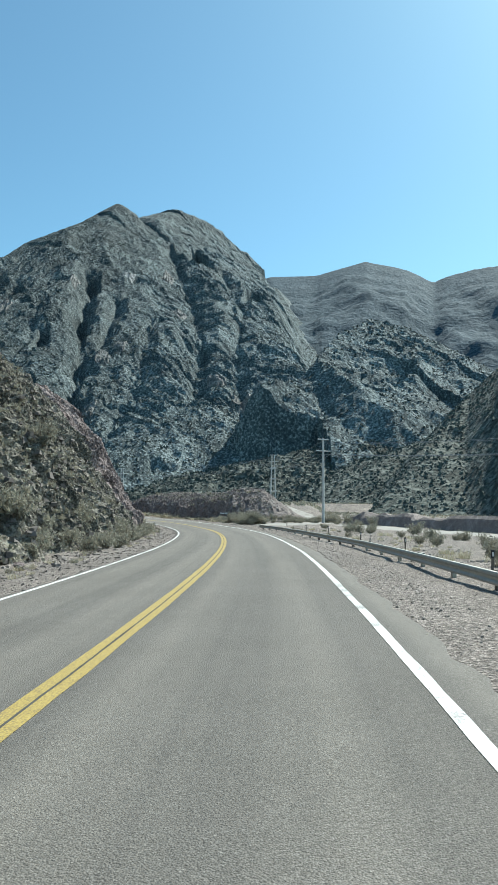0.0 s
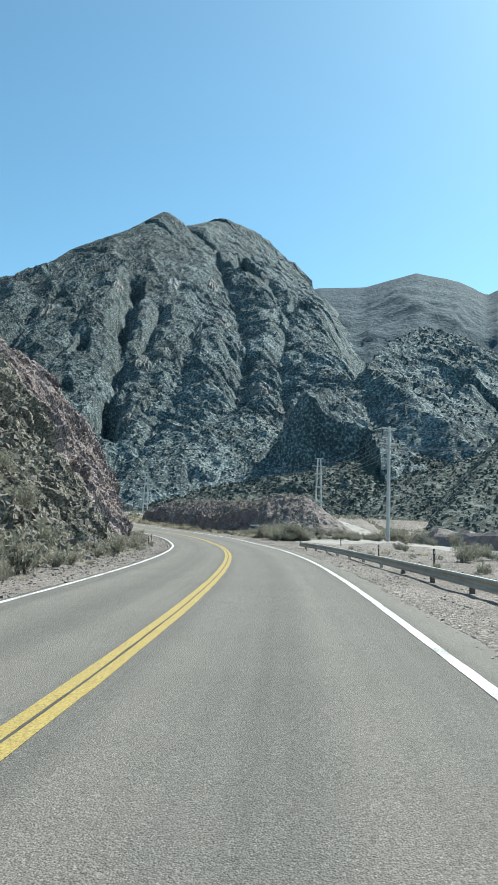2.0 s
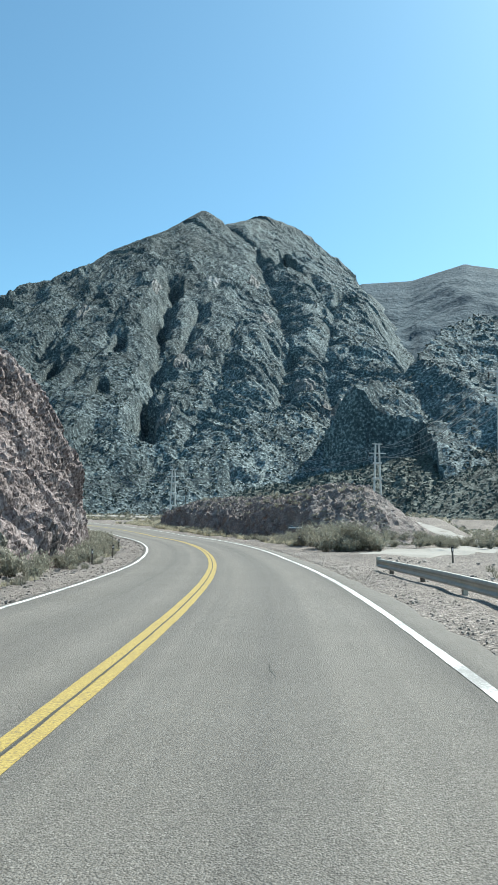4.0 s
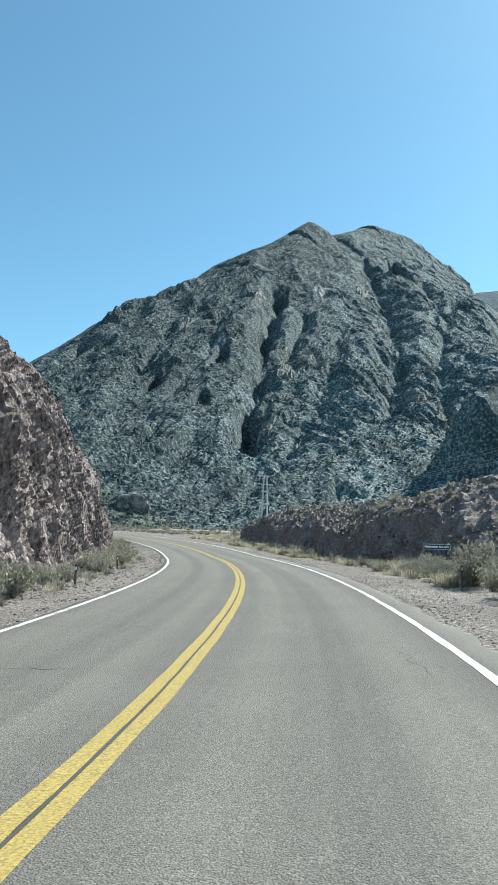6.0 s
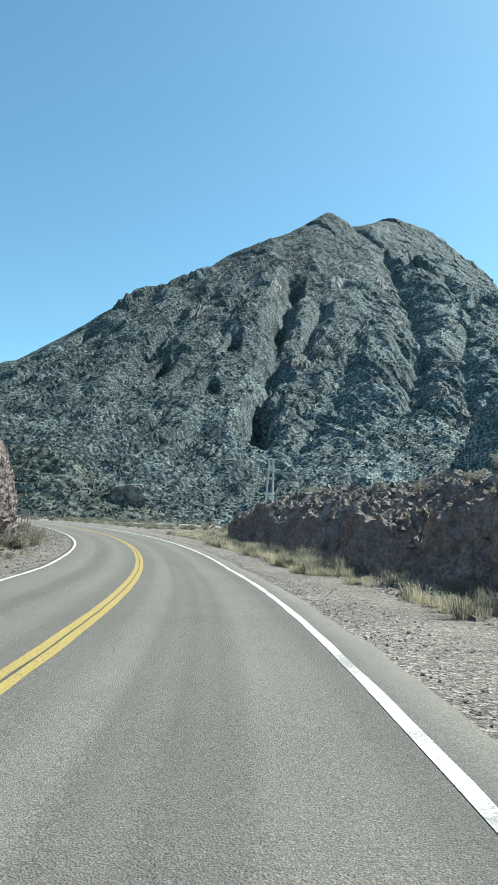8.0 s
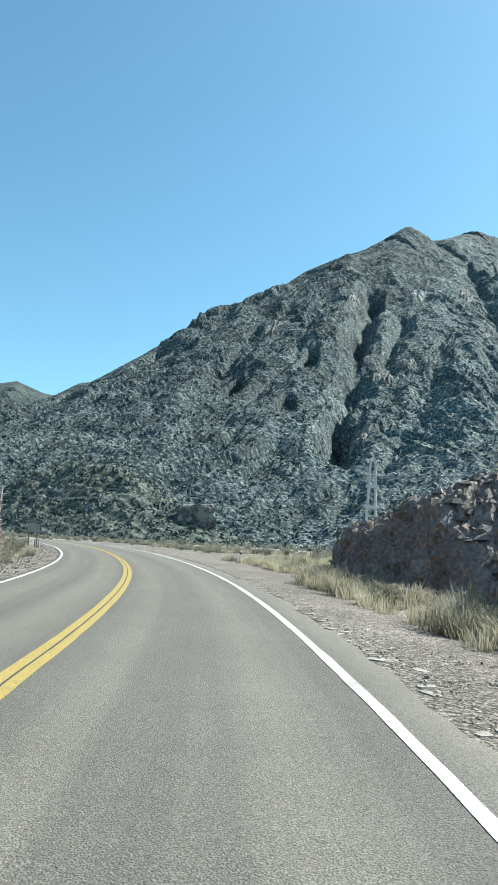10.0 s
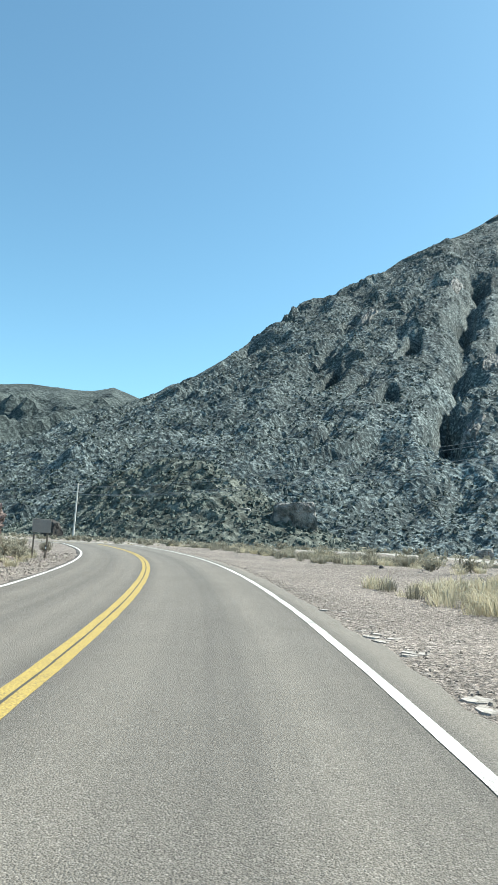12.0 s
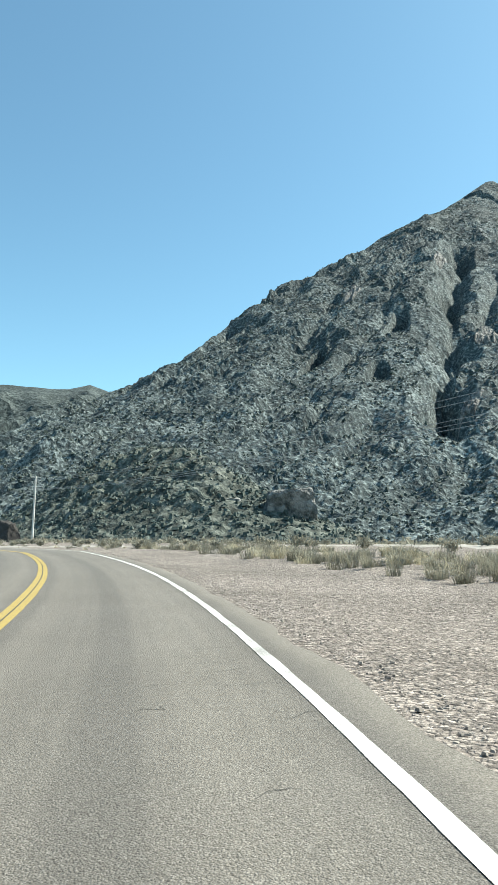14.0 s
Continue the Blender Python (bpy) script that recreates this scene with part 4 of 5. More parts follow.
def far_clump(kind, s, off, size):
    x, y, z = place(s, off)
    m = pose(x, y, z, dice.uniform(-6, 6), dice.uniform(-6, 6), dice.uniform(0, 360)) @ Matrix.Scale(size, 4)
    co = np.empty(len(CLUMPS[kind].vertices) * 3, np.float32)
    CLUMPS[kind].vertices.foreach_get("co", co)
    r = np.array(m)
    CLUMP_VERTS.append((kind, co.reshape(-1, 6, 3)[::2].reshape(-1, 3) @ r[:3, :3].T + r[:3, 3]))


# strips: stations from, to, offsets from, to, count, kinds, sizes
for s0, s1, o0, o1, n, kinds, a, b in (
        (8, 60, -8.6, -6.4, 20, (0, 1), 0.7, 1.3), (60, 108, -7.6, -5.9, 22, (0, 1, 1), 0.6, 1.1), (100, 150, -7.8, -6.1, 52, (0, 1), 0.55, 0.95), (212, 232, -9, -5.6, 16, (1, 0), 0.5, 0.85), (150, 212, -8.2, -6.2, 20, (0, 1), 0.6, 1.0),
        (106, 124, 8.6, 12.5, 12, (0, 1), 0.6, 0.95), (140, 166, 6.8, 8.0, 14, (1,), 0.5, 0.85), (108, 119, 7.6, 9.6, 16, (1, 0), 0.5, 0.72), (104, 120, 12, 24, 46, (0, 1), 0.6, 1.0),
        (20, 82, 10.5, 17, 22, (0, 1), 0.5, 1.0), (100, 112, 20, 30, 8, (0, 2), 0.7, 1.1),
        (176, 200, 11.5, 22, 18, (1, 3), 0.6, 1.0), (236, 330, 9, 26, 46, (3,), 0.6, 1.2), (222, 330, 24, 60, 60, (3,), 0.6, 1.3)):
    for i in range(n):
        plant_shrub(dice.choice(kinds), dice.uniform(s0, s1), dice.uniform(o0, o1), dice.uniform(a, b))
for i in range(24):
    s = dice.uniform(99, 109)
    plant_shrub(dice.choice((2, 0, 0)), s, dice.uniform(7.2, 10.8), dice.uniform(0.8, 1.2))
for s0, s1, o0, o1, n, kinds, a, b in (
        (138, 168, 6.4, 8.4, 165, (0, 0, 1, 2), 0.8, 1.5), (108, 138, 7.0, 9.4, 110, (0, 1, 3, 2), 0.7, 1.3), (168, 190, 7.4, 15, 290, (0, 0, 1, 3), 0.8, 1.5),
        (205, 224, 10.6, 20, 120, (2, 3, 3, 0), 0.8, 1.5), (222, 252, 10.2, 18, 130, (2, 3, 3, 0), 0.9, 1.5), (196, 210, 13, 22, 30, (0, 3), 0.7, 1.1),
        (75, 150, -6.8, -5.2, 60, (1, 3), 0.5, 1.0), (150, 215, -8, -5.4, 60, (0, 1, 3), 0.6, 1.1), (10, 75, -7.4, -5.8, 40, (1, 3), 0.5, 0.9),
        (20, 82, 8.0, 14, 60, (0, 1, 3), 0.5, 1.0), (250, 320, 7, 14, 50, (1, 3), 0.7, 1.2)):
    for i in range(n):
        plant_clump(dice.choice(kinds), dice.uniform(s0, s1), dice.uniform(o0, o1), dice.uniform(a, b))
v = np.concatenate(SCRUB_VERTS)
tagged(new("low_scrub", mesh_from("low_scrub", v, np.arange(len(v)).reshape(-1, 4), SHRUB)), "low olive-brown scrub spread over the valley floor", "shrubs", kind="stuff")
for mats, mat, lab in (((0, 1), STRAW, "dry straw-yellow grass spread along the roadside"), ((2, 3), SHRUB, "grey-green coarse grass spread along the roadside")):
    v = np.concatenate([c for k, c in CLUMP_VERTS if k in mats])
    b = np.arange(len(v) // 6)[:, None] * 6
    grass = new("roadside_grass", mesh_from("roadside_grass", v, np.concatenate([b + [0, 1, 2, 3], b + [3, 2, 4, 5]]), mat))
    tagged(grass, lab, "grass", kind="stuff")
for i in range(70):
    if i < 24:
        s, off = dice.uniform(114, 168), dice.uniform(10.5, 16)
        p = road(s, off)
        z = float(ground_z(p[0], p[1]) + cut_height(np.array([s]), np.array([off]))[0])
        size = dice.uniform(0.4, 0.8)
    else:
        a, b = int(np.searchsorted(cliff_s, dice.uniform(5, 64))), dice.randrange(4, 80)
        p, z, size = fp[a, b], float(fp[a, b, 2]), dice.uniform(0.6, 1.5)
    o = copy_thing(SHRUBS[dice.choice((1, 1, 0))], pose(float(p[0]), float(p[1]), z - 0.1, 0, 0, dice.uniform(0, 360)))
    o.scale = (size, size, size)
for o in SHRUBS:
    for c in (*o.children, o):
        bpy.data.objects.remove(c)


g = np.random.default_rng(77)
pick = fp[np.searchsorted(cliff_s, np.r_[g.uniform(-5, 68, 2200), g.uniform(60, 80, 150)]), (110 * g.uniform(size=2350) ** 1.2).astype(int)]
size = g.uniform(0.25, 0.9, len(pick))
cut_s, cut_off = g.uniform(112, 176, 900), g.uniform(10.2, 19, 900)
cut_top = road(cut_s, cut_off)
cut_top[:, 2] = ground_z(cut_top[:, 0], cut_top[:, 1]) + cut_height(cut_s, cut_off)
pick, size = np.concatenate([pick, cut_top]), np.r_[size, g.uniform(0.25, 0.7, 900)]
v, f = leaf_cloud(pick + (0.05, 0, 0.05), size, 14, 78, 0.8, 0.4)
tagged(new("cliff_scrub", mesh_from("cliff_scrub", v, f, SHRUB)), "small dry scrub growing on the rocky slopes", "shrubs", kind="stuff")


# ---- loose stones ----
rubble_at = fp[np.searchsorted(cliff_s, g.uniform(-8, 84, 7000)), (118 * g.uniform(size=7000) ** 1.15).astype(int)]
v, f = tuft_cloud(rubble_at, 0.07 * (0.36 / 0.07) ** (g.uniform(size=7000) ** 2.0), 79)
tagged(new("rubble", mesh_from("rubble", v, f, DARK_STONES)), "broken brown stones strewn over the hillside", "gravel", kind="stuff")


def stone_field(name, strips, seed, label, mat):
    g = np.random.default_rng(seed)
    base = np.array([(1, 0.1, 0), (0, 0.9, 0), (-1, -0.1, 0), (0, -0.9, 0), (0.55, 0.1, 0.55), (0.05, 0.5, 0.6), (-0.55, 0, 0.55), (0, -0.5, 0.5)])
    tri = np.array([(0, 1, 5, 4), (1, 2, 6, 5), (2, 3, 7, 6), (3, 0, 4, 7), (4, 5, 6, 7)])
    vs, fs, at = [], [], 0
    for s0, s1, o0, o1, n, a, b in strips:
        s, off = g.uniform(s0, s1, n), g.uniform(o0, o1, n)
        p = road(s, off)
        p[:, 2] = ground_z(p[:, 0], p[:, 1]) - 0.004
        if o0 == 9.5:
            p[:, 2] += cut_height(s, off)
        size = a * (b / a) ** (g.uniform(size=n) ** 2.5)
        ang = g.uniform(0, 6.283, n)
        v = base[None] * g.uniform(0.7, 1.25, (n, 8, 1)) * size[:, None, None]
        c, k = np.cos(ang)[:, None], np.sin(ang)[:, None]
        v = np.stack([v[..., 0] * c - v[..., 1] * k, v[..., 0] * k + v[..., 1] * c, v[..., 2] - 0.1 * size[:, None]], -1) + p[:, None]
        vs.append(v.reshape(-1, 3))
        fs.append((np.arange(n)[:, None, None] * 8 + tri).reshape(-1, 4) + at)
        at += n * 8
    ob = new(name, mesh_from(name, np.concatenate(vs), np.concatenate(fs), mat))
    return tagged(ob, label, "gravel", kind="stuff")


stone_field("gravel", ((-5, 90, 4.1, 7.4, 6500, 0.014, 0.05), (90, 150, 4.1, 7.8, 5000, 0.014, 0.05), (20, 235, 4.1, 4.65, 3000, 0.015, 0.05), (150, 232, 4.1, 11.5, 8000, 0.012, 0.036), (-5, 90, 7.2, 12, 3000, 0.02, 0.12), (190, 260, 11, 30, 3000, 0.02, 0.1), (160, 214, -7.2, -4.2, 2600, 0.03, 0.13)), 401, "loose brown and grey roadside gravel", STONES)
stone_field("gravel", ((-5, 215, -6.6, -3.85, 7000, 0.018, 0.1), (60, 215, -6.2, -3.85, 4000, 0.012, 0.05), (-5, 215, -8.2, -6.2, 4000, 0.03, 0.24), (112, 172, 7.2, 9.0, 1200, 0.03, 0.2), (114, 175, 9.5, 19, 9000, 0.06, 0.34)), 403, "dark brown broken stones fallen below the rock faces", DARK_STONES)


def rock_thing(x, y, z, sx, sy, sz, seed, mat, label, name="boulder"):
    bm = bmesh.new()
    bmesh.ops.create_icosphere(bm, subdivisions=4 if sx > 1 else 2, radius=1)
    cuts = [Vector((noise.noise((seed, k, 0.3)), noise.noise((seed, k, 5.1)), noise.noise((seed, k, 9.7)))).normalized() for k in range(9)] + [Vector((-0.3, -0.95, 0.05)), Vector((0.2, -0.1, 0.97))]
    for v in bm.verts:
        c = v.co * (1.15 + noise.noise(v.co * 1.1 + Vector((seed, 0, 0))) * 0.3)
        for k, d in enumerate(cuts):
            over = c.dot(d) - (0.62 + 0.03 * k)
            if over > 0:
                c = c - d * over * 0.93
        c = c * (1 + 0.07 * noise.noise(c * 4.0 + Vector((0, seed, 0))))
        v.co = (c.x * sx, c.y * sy, c.z * sz)
    ob = part(name, bm, mat)
    ob.location = (x, y, z)
    return tagged(ob, label, "rock")


def slab_boulder(x, y, z, sx, sy, sz, seed, turn, label):
    """A split block: flat faces, a pale weathered top and a broken front."""
    bm = bmesh.new()
    bmesh.ops.create_cube(bm, size=2)
    bmesh.ops.subdivide_edges(bm, edges=bm.edges[:], cuts=9, use_grid_fill=True)
    for v in bm.verts:
        c = v.co.copy()
        c.x *= 1 - 0.22 * (c.z + 1) / 2 + 0.12 * noise.noise((c.z, seed, c.y))
        c.y = c.y - 0.28 * c.z
        c.z += 0.22 * c.x * (1 if c.z > 0 else 0) + 0.1 * noise.noise((c.x * 1.5, c.y * 1.5, seed))
        d = noise.noise(c * 1.6 + Vector((seed, 0, 0))) * 0.16 + noise.noise(c * 4.5 + Vector((0, seed, 0))) * 0.06
        c += v.co.normalized() * d
        r = max(0.0, v.co.length - 1.35)
        c *= 1 - 0.35 * r
        v.co = (c.x * sx, c.y * sy, c.z * sz)
    ob = part("boulder", bm, GREY_ROCK)
    ob.matrix_world = pose(x, y, z, 0, 0, turn)
    return tagged(ob, label, "rock")


slab_boulder(-149.5, 342, 12.6, 7.0, 4.6, 4.3, 4.0, 40, "large split granite boulder with a dark front at the mountain foot")
slab_boulder(-166, 338, 12.5, 4.2, 3.0, 2.2, 7.0, 35, "dark granite boulder among shrubs")
slab_boulder(-100, 362, 4.5, 2.6, 2.2, 2.2, 9.0, 30, "grey boulder at the mountain foot")
x, y, z = place(160, 6.75)
rock_thing(x, y, z + 0.07, 0.17, 0.12, 0.12, 8.4, LETTER, "small whitewashed stone at the edge of the grass", "rock")
for i in range(26):
    side = dice.choice(((70, 130, -7.4, -6.2), (130, 210, -8.4, -6.6), (114, 168, 7.4, 8.8), (10, 60, -9, -7)))
    s, off, r = dice.uniform(side[0], side[1]), dice.uniform(side[2], side[3]), dice.uniform(0.1, 0.34)
    x, y, z = place(s, off)
    rock_thing(x, y, z + r * 0.2, r * dice.uniform(0.8, 1.5), r, r * dice.uniform(0.5, 0.9), i * 3.1, CLIFF, "fallen angular rock beside the road", "rock")
rock_thing(-172.5, 273, float(ground_z(-172.5, 273)) + 0.6, 3.1, 2.5, 3.4, 5.7, SHADED_ROCK, "brown rock standing beside the road, its shade put into the colour")
x, y, z = place(202, 12.0)
rock_thing(x, y, z + 0.05, 0.16, 0.13, 0.13, 2.2, DARK, "small dark stone lying on the gravel", "rock")

# ---- tracks and river gravel ----
def patch(name, pts, width, mat, label, lift=0.06):
    pts = np.asarray(pts, float)
    t = np.linspace(0, 1, 120)
    at = np.linspace(0, 1, len(pts))
    x, y = np.interp(t, at, pts[:, 0]), np.interp(t, at, pts[:, 1])
    dx, dy = np.gradient(x), np.gradient(y)
    l = np.hypot(dx, dy)
    w = width * (1 + 0.15 * vnoise(stack(t * 14, 0, 1), 5))
    k = np.linspace(-0.5, 0.5, 9)
    rim = np.where(np.abs(k) > 0.45, -0.14, 0.0)
    px, py = x[:, None] + (dy / l * w)[:, None] * k, y[:, None] - (dx / l * w)[:, None] * k
    return tagged(grid_thing(name, stack(px, py, ground_z(px, py) + lift + rim - 0.2 * (np.minimum(t, 1 - t) < 0.012)[:, None]), mat), label, "track", kind="structure")


for nm, pts, w, lab in TRACKS:
    patch(nm, pts, w, PALE, lab)

bank_line = np.array([(13, 134), (19, 124), (25, 105), (42, 45)], float)
bt = np.linspace(0, 1, 90)
bx, by = np.interp(bt, np.linspace(0, 1, 4), bank_line[:, 0]), np.interp(bt, np.linspace(0, 1, 4), bank_line[:, 1])
bk = np.array([-1.6, -0.9, -0.5, 0.0, 1.5, 5.0, 9.0])
bh = np.array([-0.4, 0.7, 1.5, 1.9, 1.8, 1.0, -0.4])
wob = vnoise(stack(bt * 22, 0, 0), 12)[:, None]
px, py = bx[:, None] + 0.95 * (bk + 0.7 * wob), by[:, None] + 0.3 * (bk + 0.7 * wob)
bank = grid_thing("river_bank", stack(px, py, ground_z(px, py) + bh * (1 + 0.3 * wob)), CUT, smooth=False)
tagged(bank, "dark eroded earth bank along the riverbed", "bank", kind="structure")

# ---- guardrails ----
def guardrail(s0, s1, offs, group):
    root = new("guardrail")
    root.location = place(s0, float(np.interp(s0, *offs)))
    inv = Matrix.Translation(-root.location)
    s = np.arange(s0, s1 + 0.01, 1.0)
    prof = [(-0.07, 0.145), (-0.05, 0.157), (0.03, 0.155), (0.05, 0.12), (0.055, 0.08), (0.0, 0.03), (0.0, -0.03), (0.055, -0.08), (0.05, -0.12), (-0.02, -0.155)]
    pts = np.empty((len(s), len(prof), 3))
    off = np.interp(s, *offs)
    base = road(s, off)
    gz = base[:, 2] - 0.14
    for j, (o, u) in enumerate(prof):
        p = road(s, off - o - 0.1)
        pts[:, j, :2], pts[:, j, 2] = p[:, :2], gz + 0.31 + u
    shift = np.array(root.location)
    beam = grid_thing("rail", pts - shift, STEEL, smooth=False, parent=root)
    mod = beam.modifiers.new("thickness", "SOLIDIFY")
    mod.thickness = 0.006
    for k in np.arange(s0 + 0.4, s1, 3.8):
        bm = bmesh.new()
        p = road(k, float(np.interp(k, *offs)) + 0.02)
        z = float(ground_z(p[0], p[1]))
        box(bm, 0.12, 0.15, 1.0, Matrix.Translation((float(p[0]) - shift[0], float(p[1]) - shift[1], z - 0.06 - shift[2])) @ Matrix.Rotation(float(np.interp(k, SS, TH)), 4, "Z"), 0.008)
        part("post", bm, STEEL if int(k) % 2 else WOOD, root)
    for k in (s0, s1):
        bm = bmesh.new()
        p = road(k, float(np.interp(k, *offs)) - 0.1)
        z = float(ground_z(p[0], p[1]))
        box(bm, 0.16, 0.06, 0.36, Matrix.Translation((float(p[0]) - shift[0], float(p[1]) - shift[1], z + 0.33 - shift[2])) @ Matrix.Rotation(float(np.interp(k, SS, TH)), 4, "Z"), 0.015)
        part("end_plate", bm, STEEL, root)
    return tagged(root, "long galvanised steel guardrail on short posts", "guardrail", group)


guardrail(-30, 82, ([-30, 37, 44, 54, 62, 74, 82], [7.35, 7.15, 6.85, 6.5, 6.3, 6.25, 6.1]), "guardrails")
guardrail(316, 352, ([316, 352], [5.6, 5.6]), "guardrails")


# ---- delineator posts ----
def delineator(s, off, tall=0.68):
    root = new("delineator_post")
    root.location = place(s, off)
    root.rotation_euler = (dice.uniform(-0.05, 0.05), dice.uniform(-0.06, 0.06), float(np.interp(s, SS, TH)))
    bm = bmesh.new()
    box(bm, 0.075, 0.04, tall + 0.2, Matrix.Translation((0, 0, tall / 2 - 0.1)), 0.01)
    part("shaft", bm, WOOD, root)
    bm = bmesh.new()
    box(bm, 0.09, 0.05, 0.24, Matrix.Translation((0, 0, tall - 0.11)), 0.01)
    part("head", bm, BLACK, root, "black painted head")
    bm = bmesh.new()
    box(bm, 0.045, 0.012, 0.12, Matrix.Translation((0, -0.031, tall - 0.12)), 0.003)
    part("reflector", bm, LETTER, root, "white reflector")
    return tagged(root, "short wooden roadside marker post with black head", "marker post", "roadside marker posts")


for s, off in ((20.5, 8.5), (32.5, 8.5), (44.5, 8.5), (57, 8.4), (68.5, 8.5), (86.5, 10.2), (90, -5.5), (96, -5.2), (108, -5.5), (122, -6.0), (108, 7.4), (206, -5.2), (209, -5.4)):
    delineator(s, off)

# ---- power line ----
def cross(root, z, half, az, n=3):
    bm = bmesh.new()
    box(bm, half * 2, 0.14, 0.16, Matrix.Translation((0, 0, z)) @ Matrix.Rotation(az, 4, "Z"), 0.015)
    part("crossarm", bm, CONCRETE, root)
    ends = []
    for k in np.linspace(-0.92, 0.92, n):
        q = Vector((math.cos(az) * half * k, math.sin(az) * half * k, z))
        bm = bmesh.new()
        rod(bm, q - Vector((0, 0, 0.08)), q - Vector((0, 0, 0.55)), 0.03, 0.03, 6)
        for h in (0.18, 0.3, 0.42):
            rod(bm, q - Vector((0, 0, h)), q - Vector((0, 0, h + 0.04)), 0.1, 0.06, 10)
        part("insulator", bm, DARK, root)
        ends.append(q - Vector((0, 0, 0.55)))
    return ends


def power_pole(x, y, tall, az, frame_type, label):
    z = float(ground_z(x, y)) - 0.3
    root = new("power_pole")
    root.location = (x, y, z)
    ends = []
    if frame_type == "single":
        bm = bmesh.new()
        rod(bm, (0, 0, 0), (0, 0, tall), 0.24, 0.15, 12)
        part("shaft", bm, CONCRETE, root)
        ends += cross(root, tall - 0.25, 0.95, az, 1 + 1)
        ends += cross(root, tall - 2.0, 1.3, az, 3)
    else:
        c, s = math.cos(az), math.sin(az)
        for k in (-1, 1):
            bm = bmesh.new()
            rod(bm, (c * k * 0.72, s * k * 0.72, 0), (c * k * 0.3, s * k * 0.3, tall), 0.2, 0.14, 12)
            part("leg", bm, CONCRETE, root)
        for f in (0.27, 0.52, 0.73):
            w = 0.72 + (0.3 - 0.72) * f + 0.32
            bm = bmesh.new()
            box(bm, w * 2, 0.5, 0.34, Matrix.Translation((0, 0, tall * f)) @ Matrix.Rotation(az, 4, "Z"), 0.03)
            part("brace", bm, CONCRETE, root)
        ends += cross(root, tall - 0.1, 0.9, az, 2)
        ends += cross(root, tall - 1.7, 1.5, az, 3)
    tagged(root, label, "power pole", "power line poles")
    return [Vector(root.location) + e for e in ends]


POLES = [power_pole(60, 40, 12.2, 0.9, "single", "pale concrete power pole with two crossarms"),
         power_pole(7.2, 110.9, 13.3, 0.55, "single", "pale concrete power pole with two crossarms"),
         power_pole(-3.3, 182.2, 12.6, 0.35, "double", "pale concrete twin-leg power pole with braces"),
         power_pole(-51.0, 218.4, 11.6, 0.65, "double", "pale concrete twin-leg power pole with braces"),
         power_pole(-166.8, 274.2, 13.0, 0.9, "single", "pale concrete power pole beside the road")]
for a, b in zip(POLES[:-1], POLES[1:]):
    for p, q in zip(a, b):
        cu = bpy.data.curves.new("power_wire", "CURVE")
        cu.dimensions, cu.bevel_depth, cu.bevel_resolution = "3D", 0.02, 1
        sp = cu.splines.new("POLY")
        sp.points.add(20)
        for i in range(21):
            t = i / 20
            sp.points[i].co = (*(p.lerp(q, t) - Vector((0, 0, 4 * 1.4 * t * (1 - t)))), 1)
        cu.materials.append(WIRE)
        tagged(new("power_wire", cu), "thin sagging overhead power wire", "wire", "power line wires")
for x, y, tall in ((-196, 262, 8.0), (-80.0, 327.2, 10.0)):
    root = new("utility_post")
    root.location = (x, y, float(ground_z(x, y)) - 0.2)
    bm = bmesh.new()
    rod(bm, (0, 0, 0), (0, 0, tall), 0.16, 0.1, 10)
    part("shaft", bm, WOOD, root)
    bm = bmesh.new()
    box(bm, 1.2, 0.1, 0.12, Matrix.Translation((0, 0, tall - 0.4)), 0.01)
    part("crossarm", bm, WOOD, root)
    tagged(root, "thin grey wooden utility post", "utility post")

# ---- signs ----
def board_sign(s, off, w, h, top, board_mat, name, label, rows=(), turn=0.0):
    root = new(name)
    root.location = place(s, off)
    root.rotation_euler = (0, 0, float(np.interp(s, SS, TH)) + turn)
    for k in (-0.36, 0.36):
        bm = bmesh.new()
        box(bm, 0.09, 0.07, top + 0.25, Matrix.Translation((k * w, 0.05, (top - 0.3) / 2)), 0.006)
        part("post", bm, DARK if rows else WOOD, root)
    bm = bmesh.new()
    box(bm, w, 0.03, h, Matrix.Translation((0, 0, top - h / 2)), 0.01)
    board = part("board", bm, board_mat, root)
    if rows:
        bm = bmesh.new()
        for x, z, a, b in ((0, h / 2 - 0.025, w - 0.05, 0.014), (0, -h / 2 + 0.025, w - 0.05, 0.014), (w / 2 - 0.025, 0, 0.014, h - 0.05), (-w / 2 + 0.025, 0, 0.014, h - 0.05)):
            box(bm, a, 0.006, b, Matrix.Translation((x, -0.019, top - h / 2 + z)))
        part("border", bm, LETTER, board, "thin white border")
        for x, l in rows:
            bm = bmesh.new()
            box(bm, l, 0.006, 0.09, Matrix.Translation((x, -0.019, top - h / 2)))
            part("letter_bar", bm, LETTER, board)
    return tagged(root, label, "road sign")


board_sign(120.6, 10.45, 1.45, 0.3, 1.35, SIGN_BLUE, "direction_sign", "low dark blue place sign with white border on two posts", ((-0.3, 0.72), (0.22, 0.24), (0.5, 0.22)))
board_sign(207.5, -5.65, 1.0, 0.75, 2.1, BACK, "road_sign", "grey bare back of a road sign on two posts", turn=0.15)

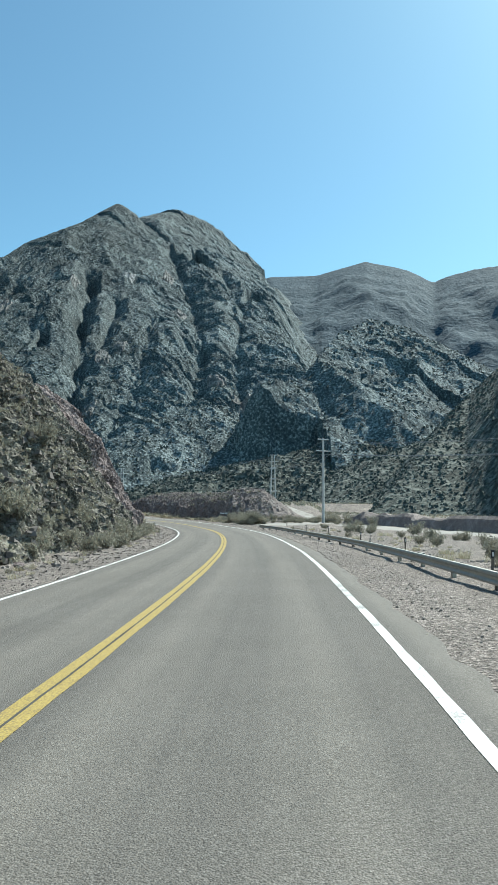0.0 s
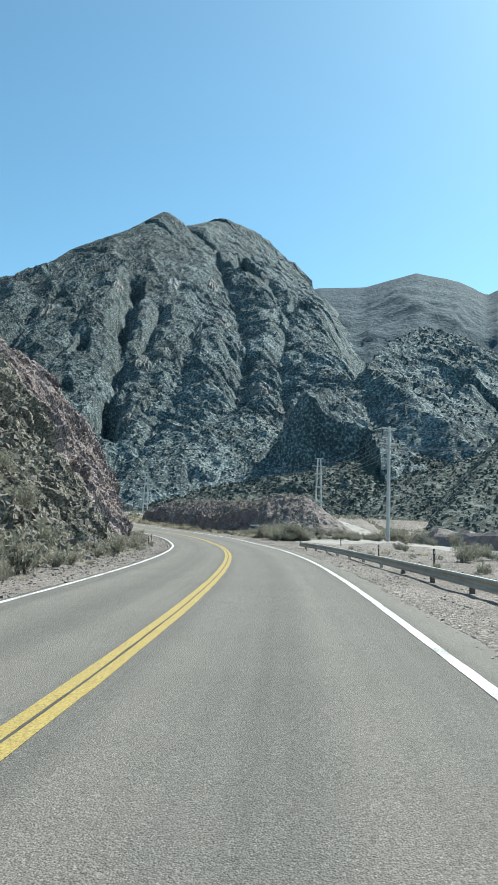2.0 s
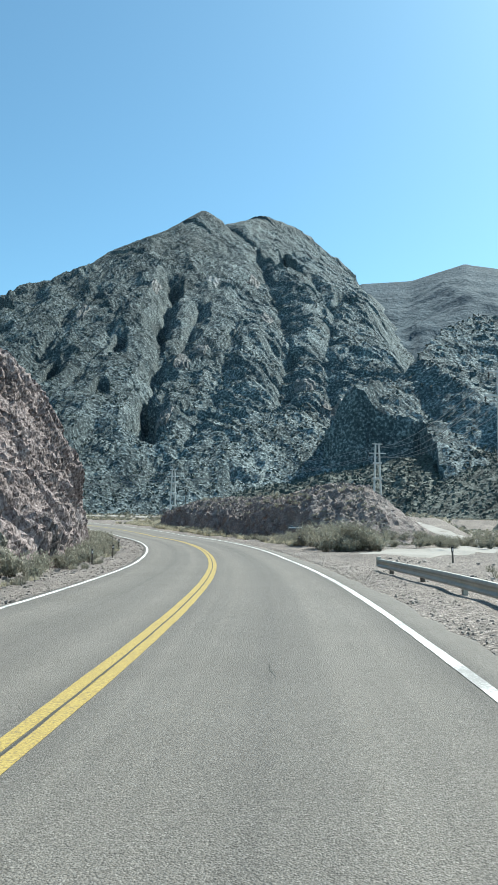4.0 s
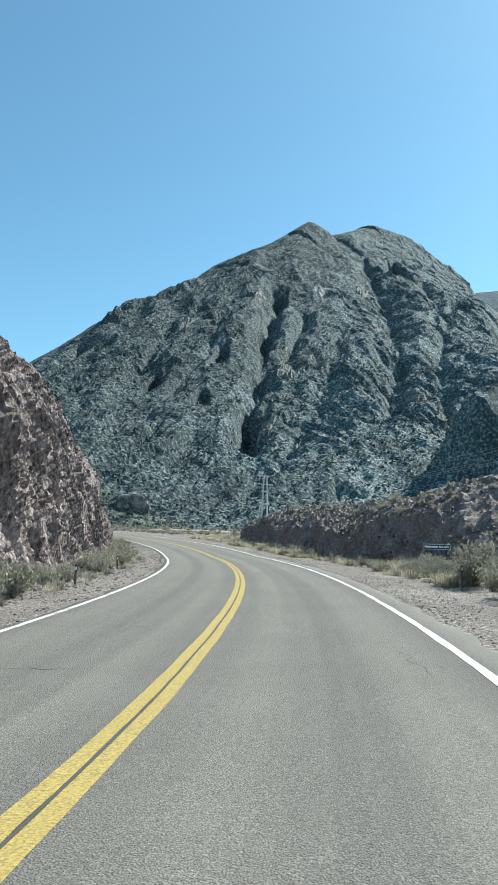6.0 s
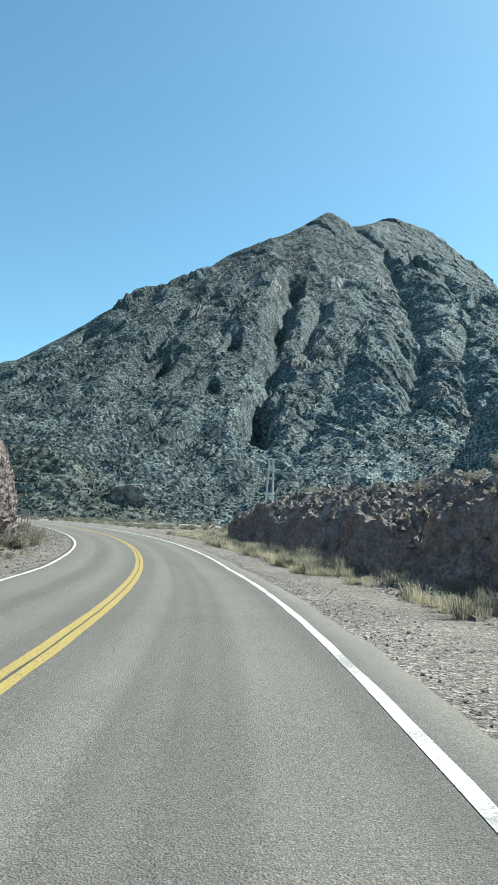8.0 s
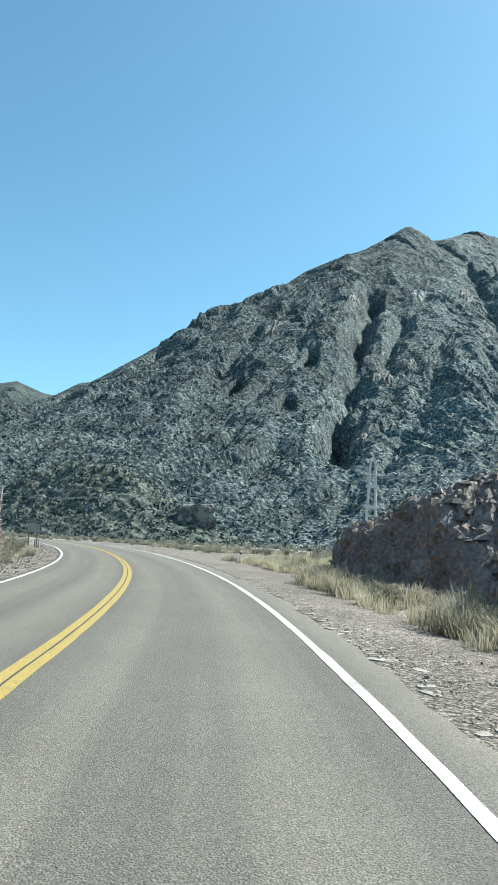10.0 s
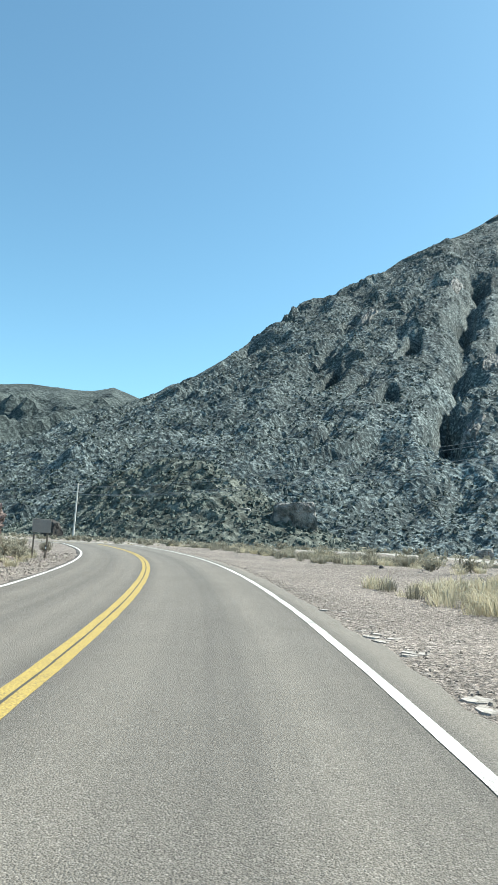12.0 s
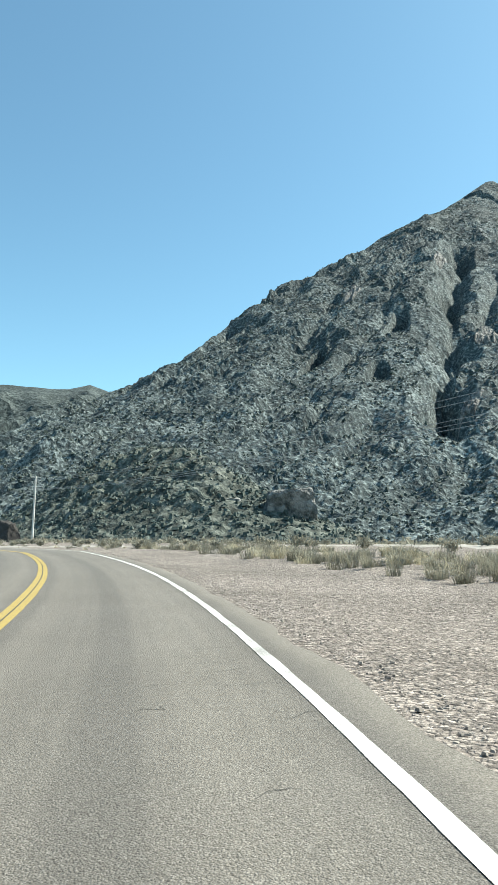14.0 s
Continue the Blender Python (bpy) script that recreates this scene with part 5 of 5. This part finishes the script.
root = new("kilometre_post")
root.location = place(148.8, 6.8)
root.rotation_euler = (0, 0, float(np.interp(148, SS, TH)))
bm = bmesh.new()
rod(bm, (0, 0, -0.2), (0, 0, 0.62), 0.018, 0.018, 8)
part("pole", bm, BLACK, root)
bm = bmesh.new()
box(bm, 0.13, 0.012, 0.34, Matrix.Translation((0, -0.012, 0.68)), 0.004)
plate = part("plate", bm, plain("yellowish_plate", (0.5, 0.47, 0.3), 0.6), root, "pale plate with black numerals")
for k, ch in enumerate("36"):
    cu = bpy.data.curves.new("numeral", "FONT")
    cu.body, cu.size, cu.align_x, cu.extrude = ch, 0.2, "CENTER", 0.002
    cu.materials.append(BLACK)
    ob = new("numeral", cu)
    ob.parent = plate
    ob.matrix_local = pose(0, -0.022, 0.7 - 0.17 * k, 90, 0, 0)
tagged(root, "thin black kilometre post with numerals on a small plate", "kilometre post")

# ---- fence along the track ----
fence = new("wire_fence")
line = [(-50, 258), (-80, 270), (-105, 277), (-140, 288)]
fence.location = (line[0][0], line[0][1], float(ground_z(*line[0])))
fx = np.linspace(0, 1, 40)
px = np.interp(fx, np.linspace(0, 1, 4), [p[0] for p in line])
py = np.interp(fx, np.linspace(0, 1, 4), [p[1] for p in line])
pz = ground_z(px, py)
for i in range(40):
    bm = bmesh.new()
    o = Vector((px[i], py[i], pz[i])) - Vector(fence.location)
    rod(bm, o - Vector((0, 0, 0.2)), o + Vector((dice.uniform(-0.05, 0.05), 0, dice.uniform(1.2, 1.6))), 0.06, 0.05, 6)
    part("post", bm, WOOD, fence)
for h in (0.5, 0.85, 1.15):
    bm = bmesh.new()
    for i in range(39):
        a, b = Vector((px[i], py[i], pz[i] + h)) - Vector(fence.location), Vector((px[i + 1], py[i + 1], pz[i + 1] + h)) - Vector(fence.location)
        rod(bm, a, b, 0.008, 0.008, 4)
    part("wire", bm, WIRE, fence)
tagged(fence, "old wooden-post wire fence along the track", "fence")

# ---- broken old pavement along the road's edge ----
def pavement_plate(seed):
    """A flat ragged piece of asphalt with a bevelled rim."""
    g = random.Random(seed)
    n = 9
    ring = [(math.cos(6.283 * k / n) * g.uniform(0.6, 1.15), math.sin(6.283 * k / n) * g.uniform(0.6, 1.15)) for k in range(n)]
    verts = [(0.22 * x, 0.16 * y, -0.03) for x, y in ring] + [(0.2 * x, 0.142 * y, 0.008 + g.uniform(0, 0.004)) for x, y in ring]
    me = bpy.data.meshes.new("pavement_piece")
    me.from_pydata(verts, [], [(k, (k + 1) % n, n + (k + 1) % n, n + k) for k in range(n)] + [tuple(range(n, 2 * n))])
    me.materials.append(EDGE)
    return me


PLATES = [pavement_plate(600 + k) for k in range(8)]
for k in range(230):
    at, off = dice.uniform(130, 182), dice.uniform(4.12, 4.3) + 0.55 * dice.random() ** 2 * (1 + 0.6 * math.sin(k))
    x, y, z = place(at, off)
    size = dice.uniform(0.45, 1.25)
    piece = new("pavement_piece", PLATES[k % 8])
    piece.parent = asphalt
    piece.matrix_world = pose(x, y, z - 0.022, dice.uniform(-1, 1), dice.uniform(-1, 1), dice.uniform(0, 360)) @ Matrix.Scale(size, 4)
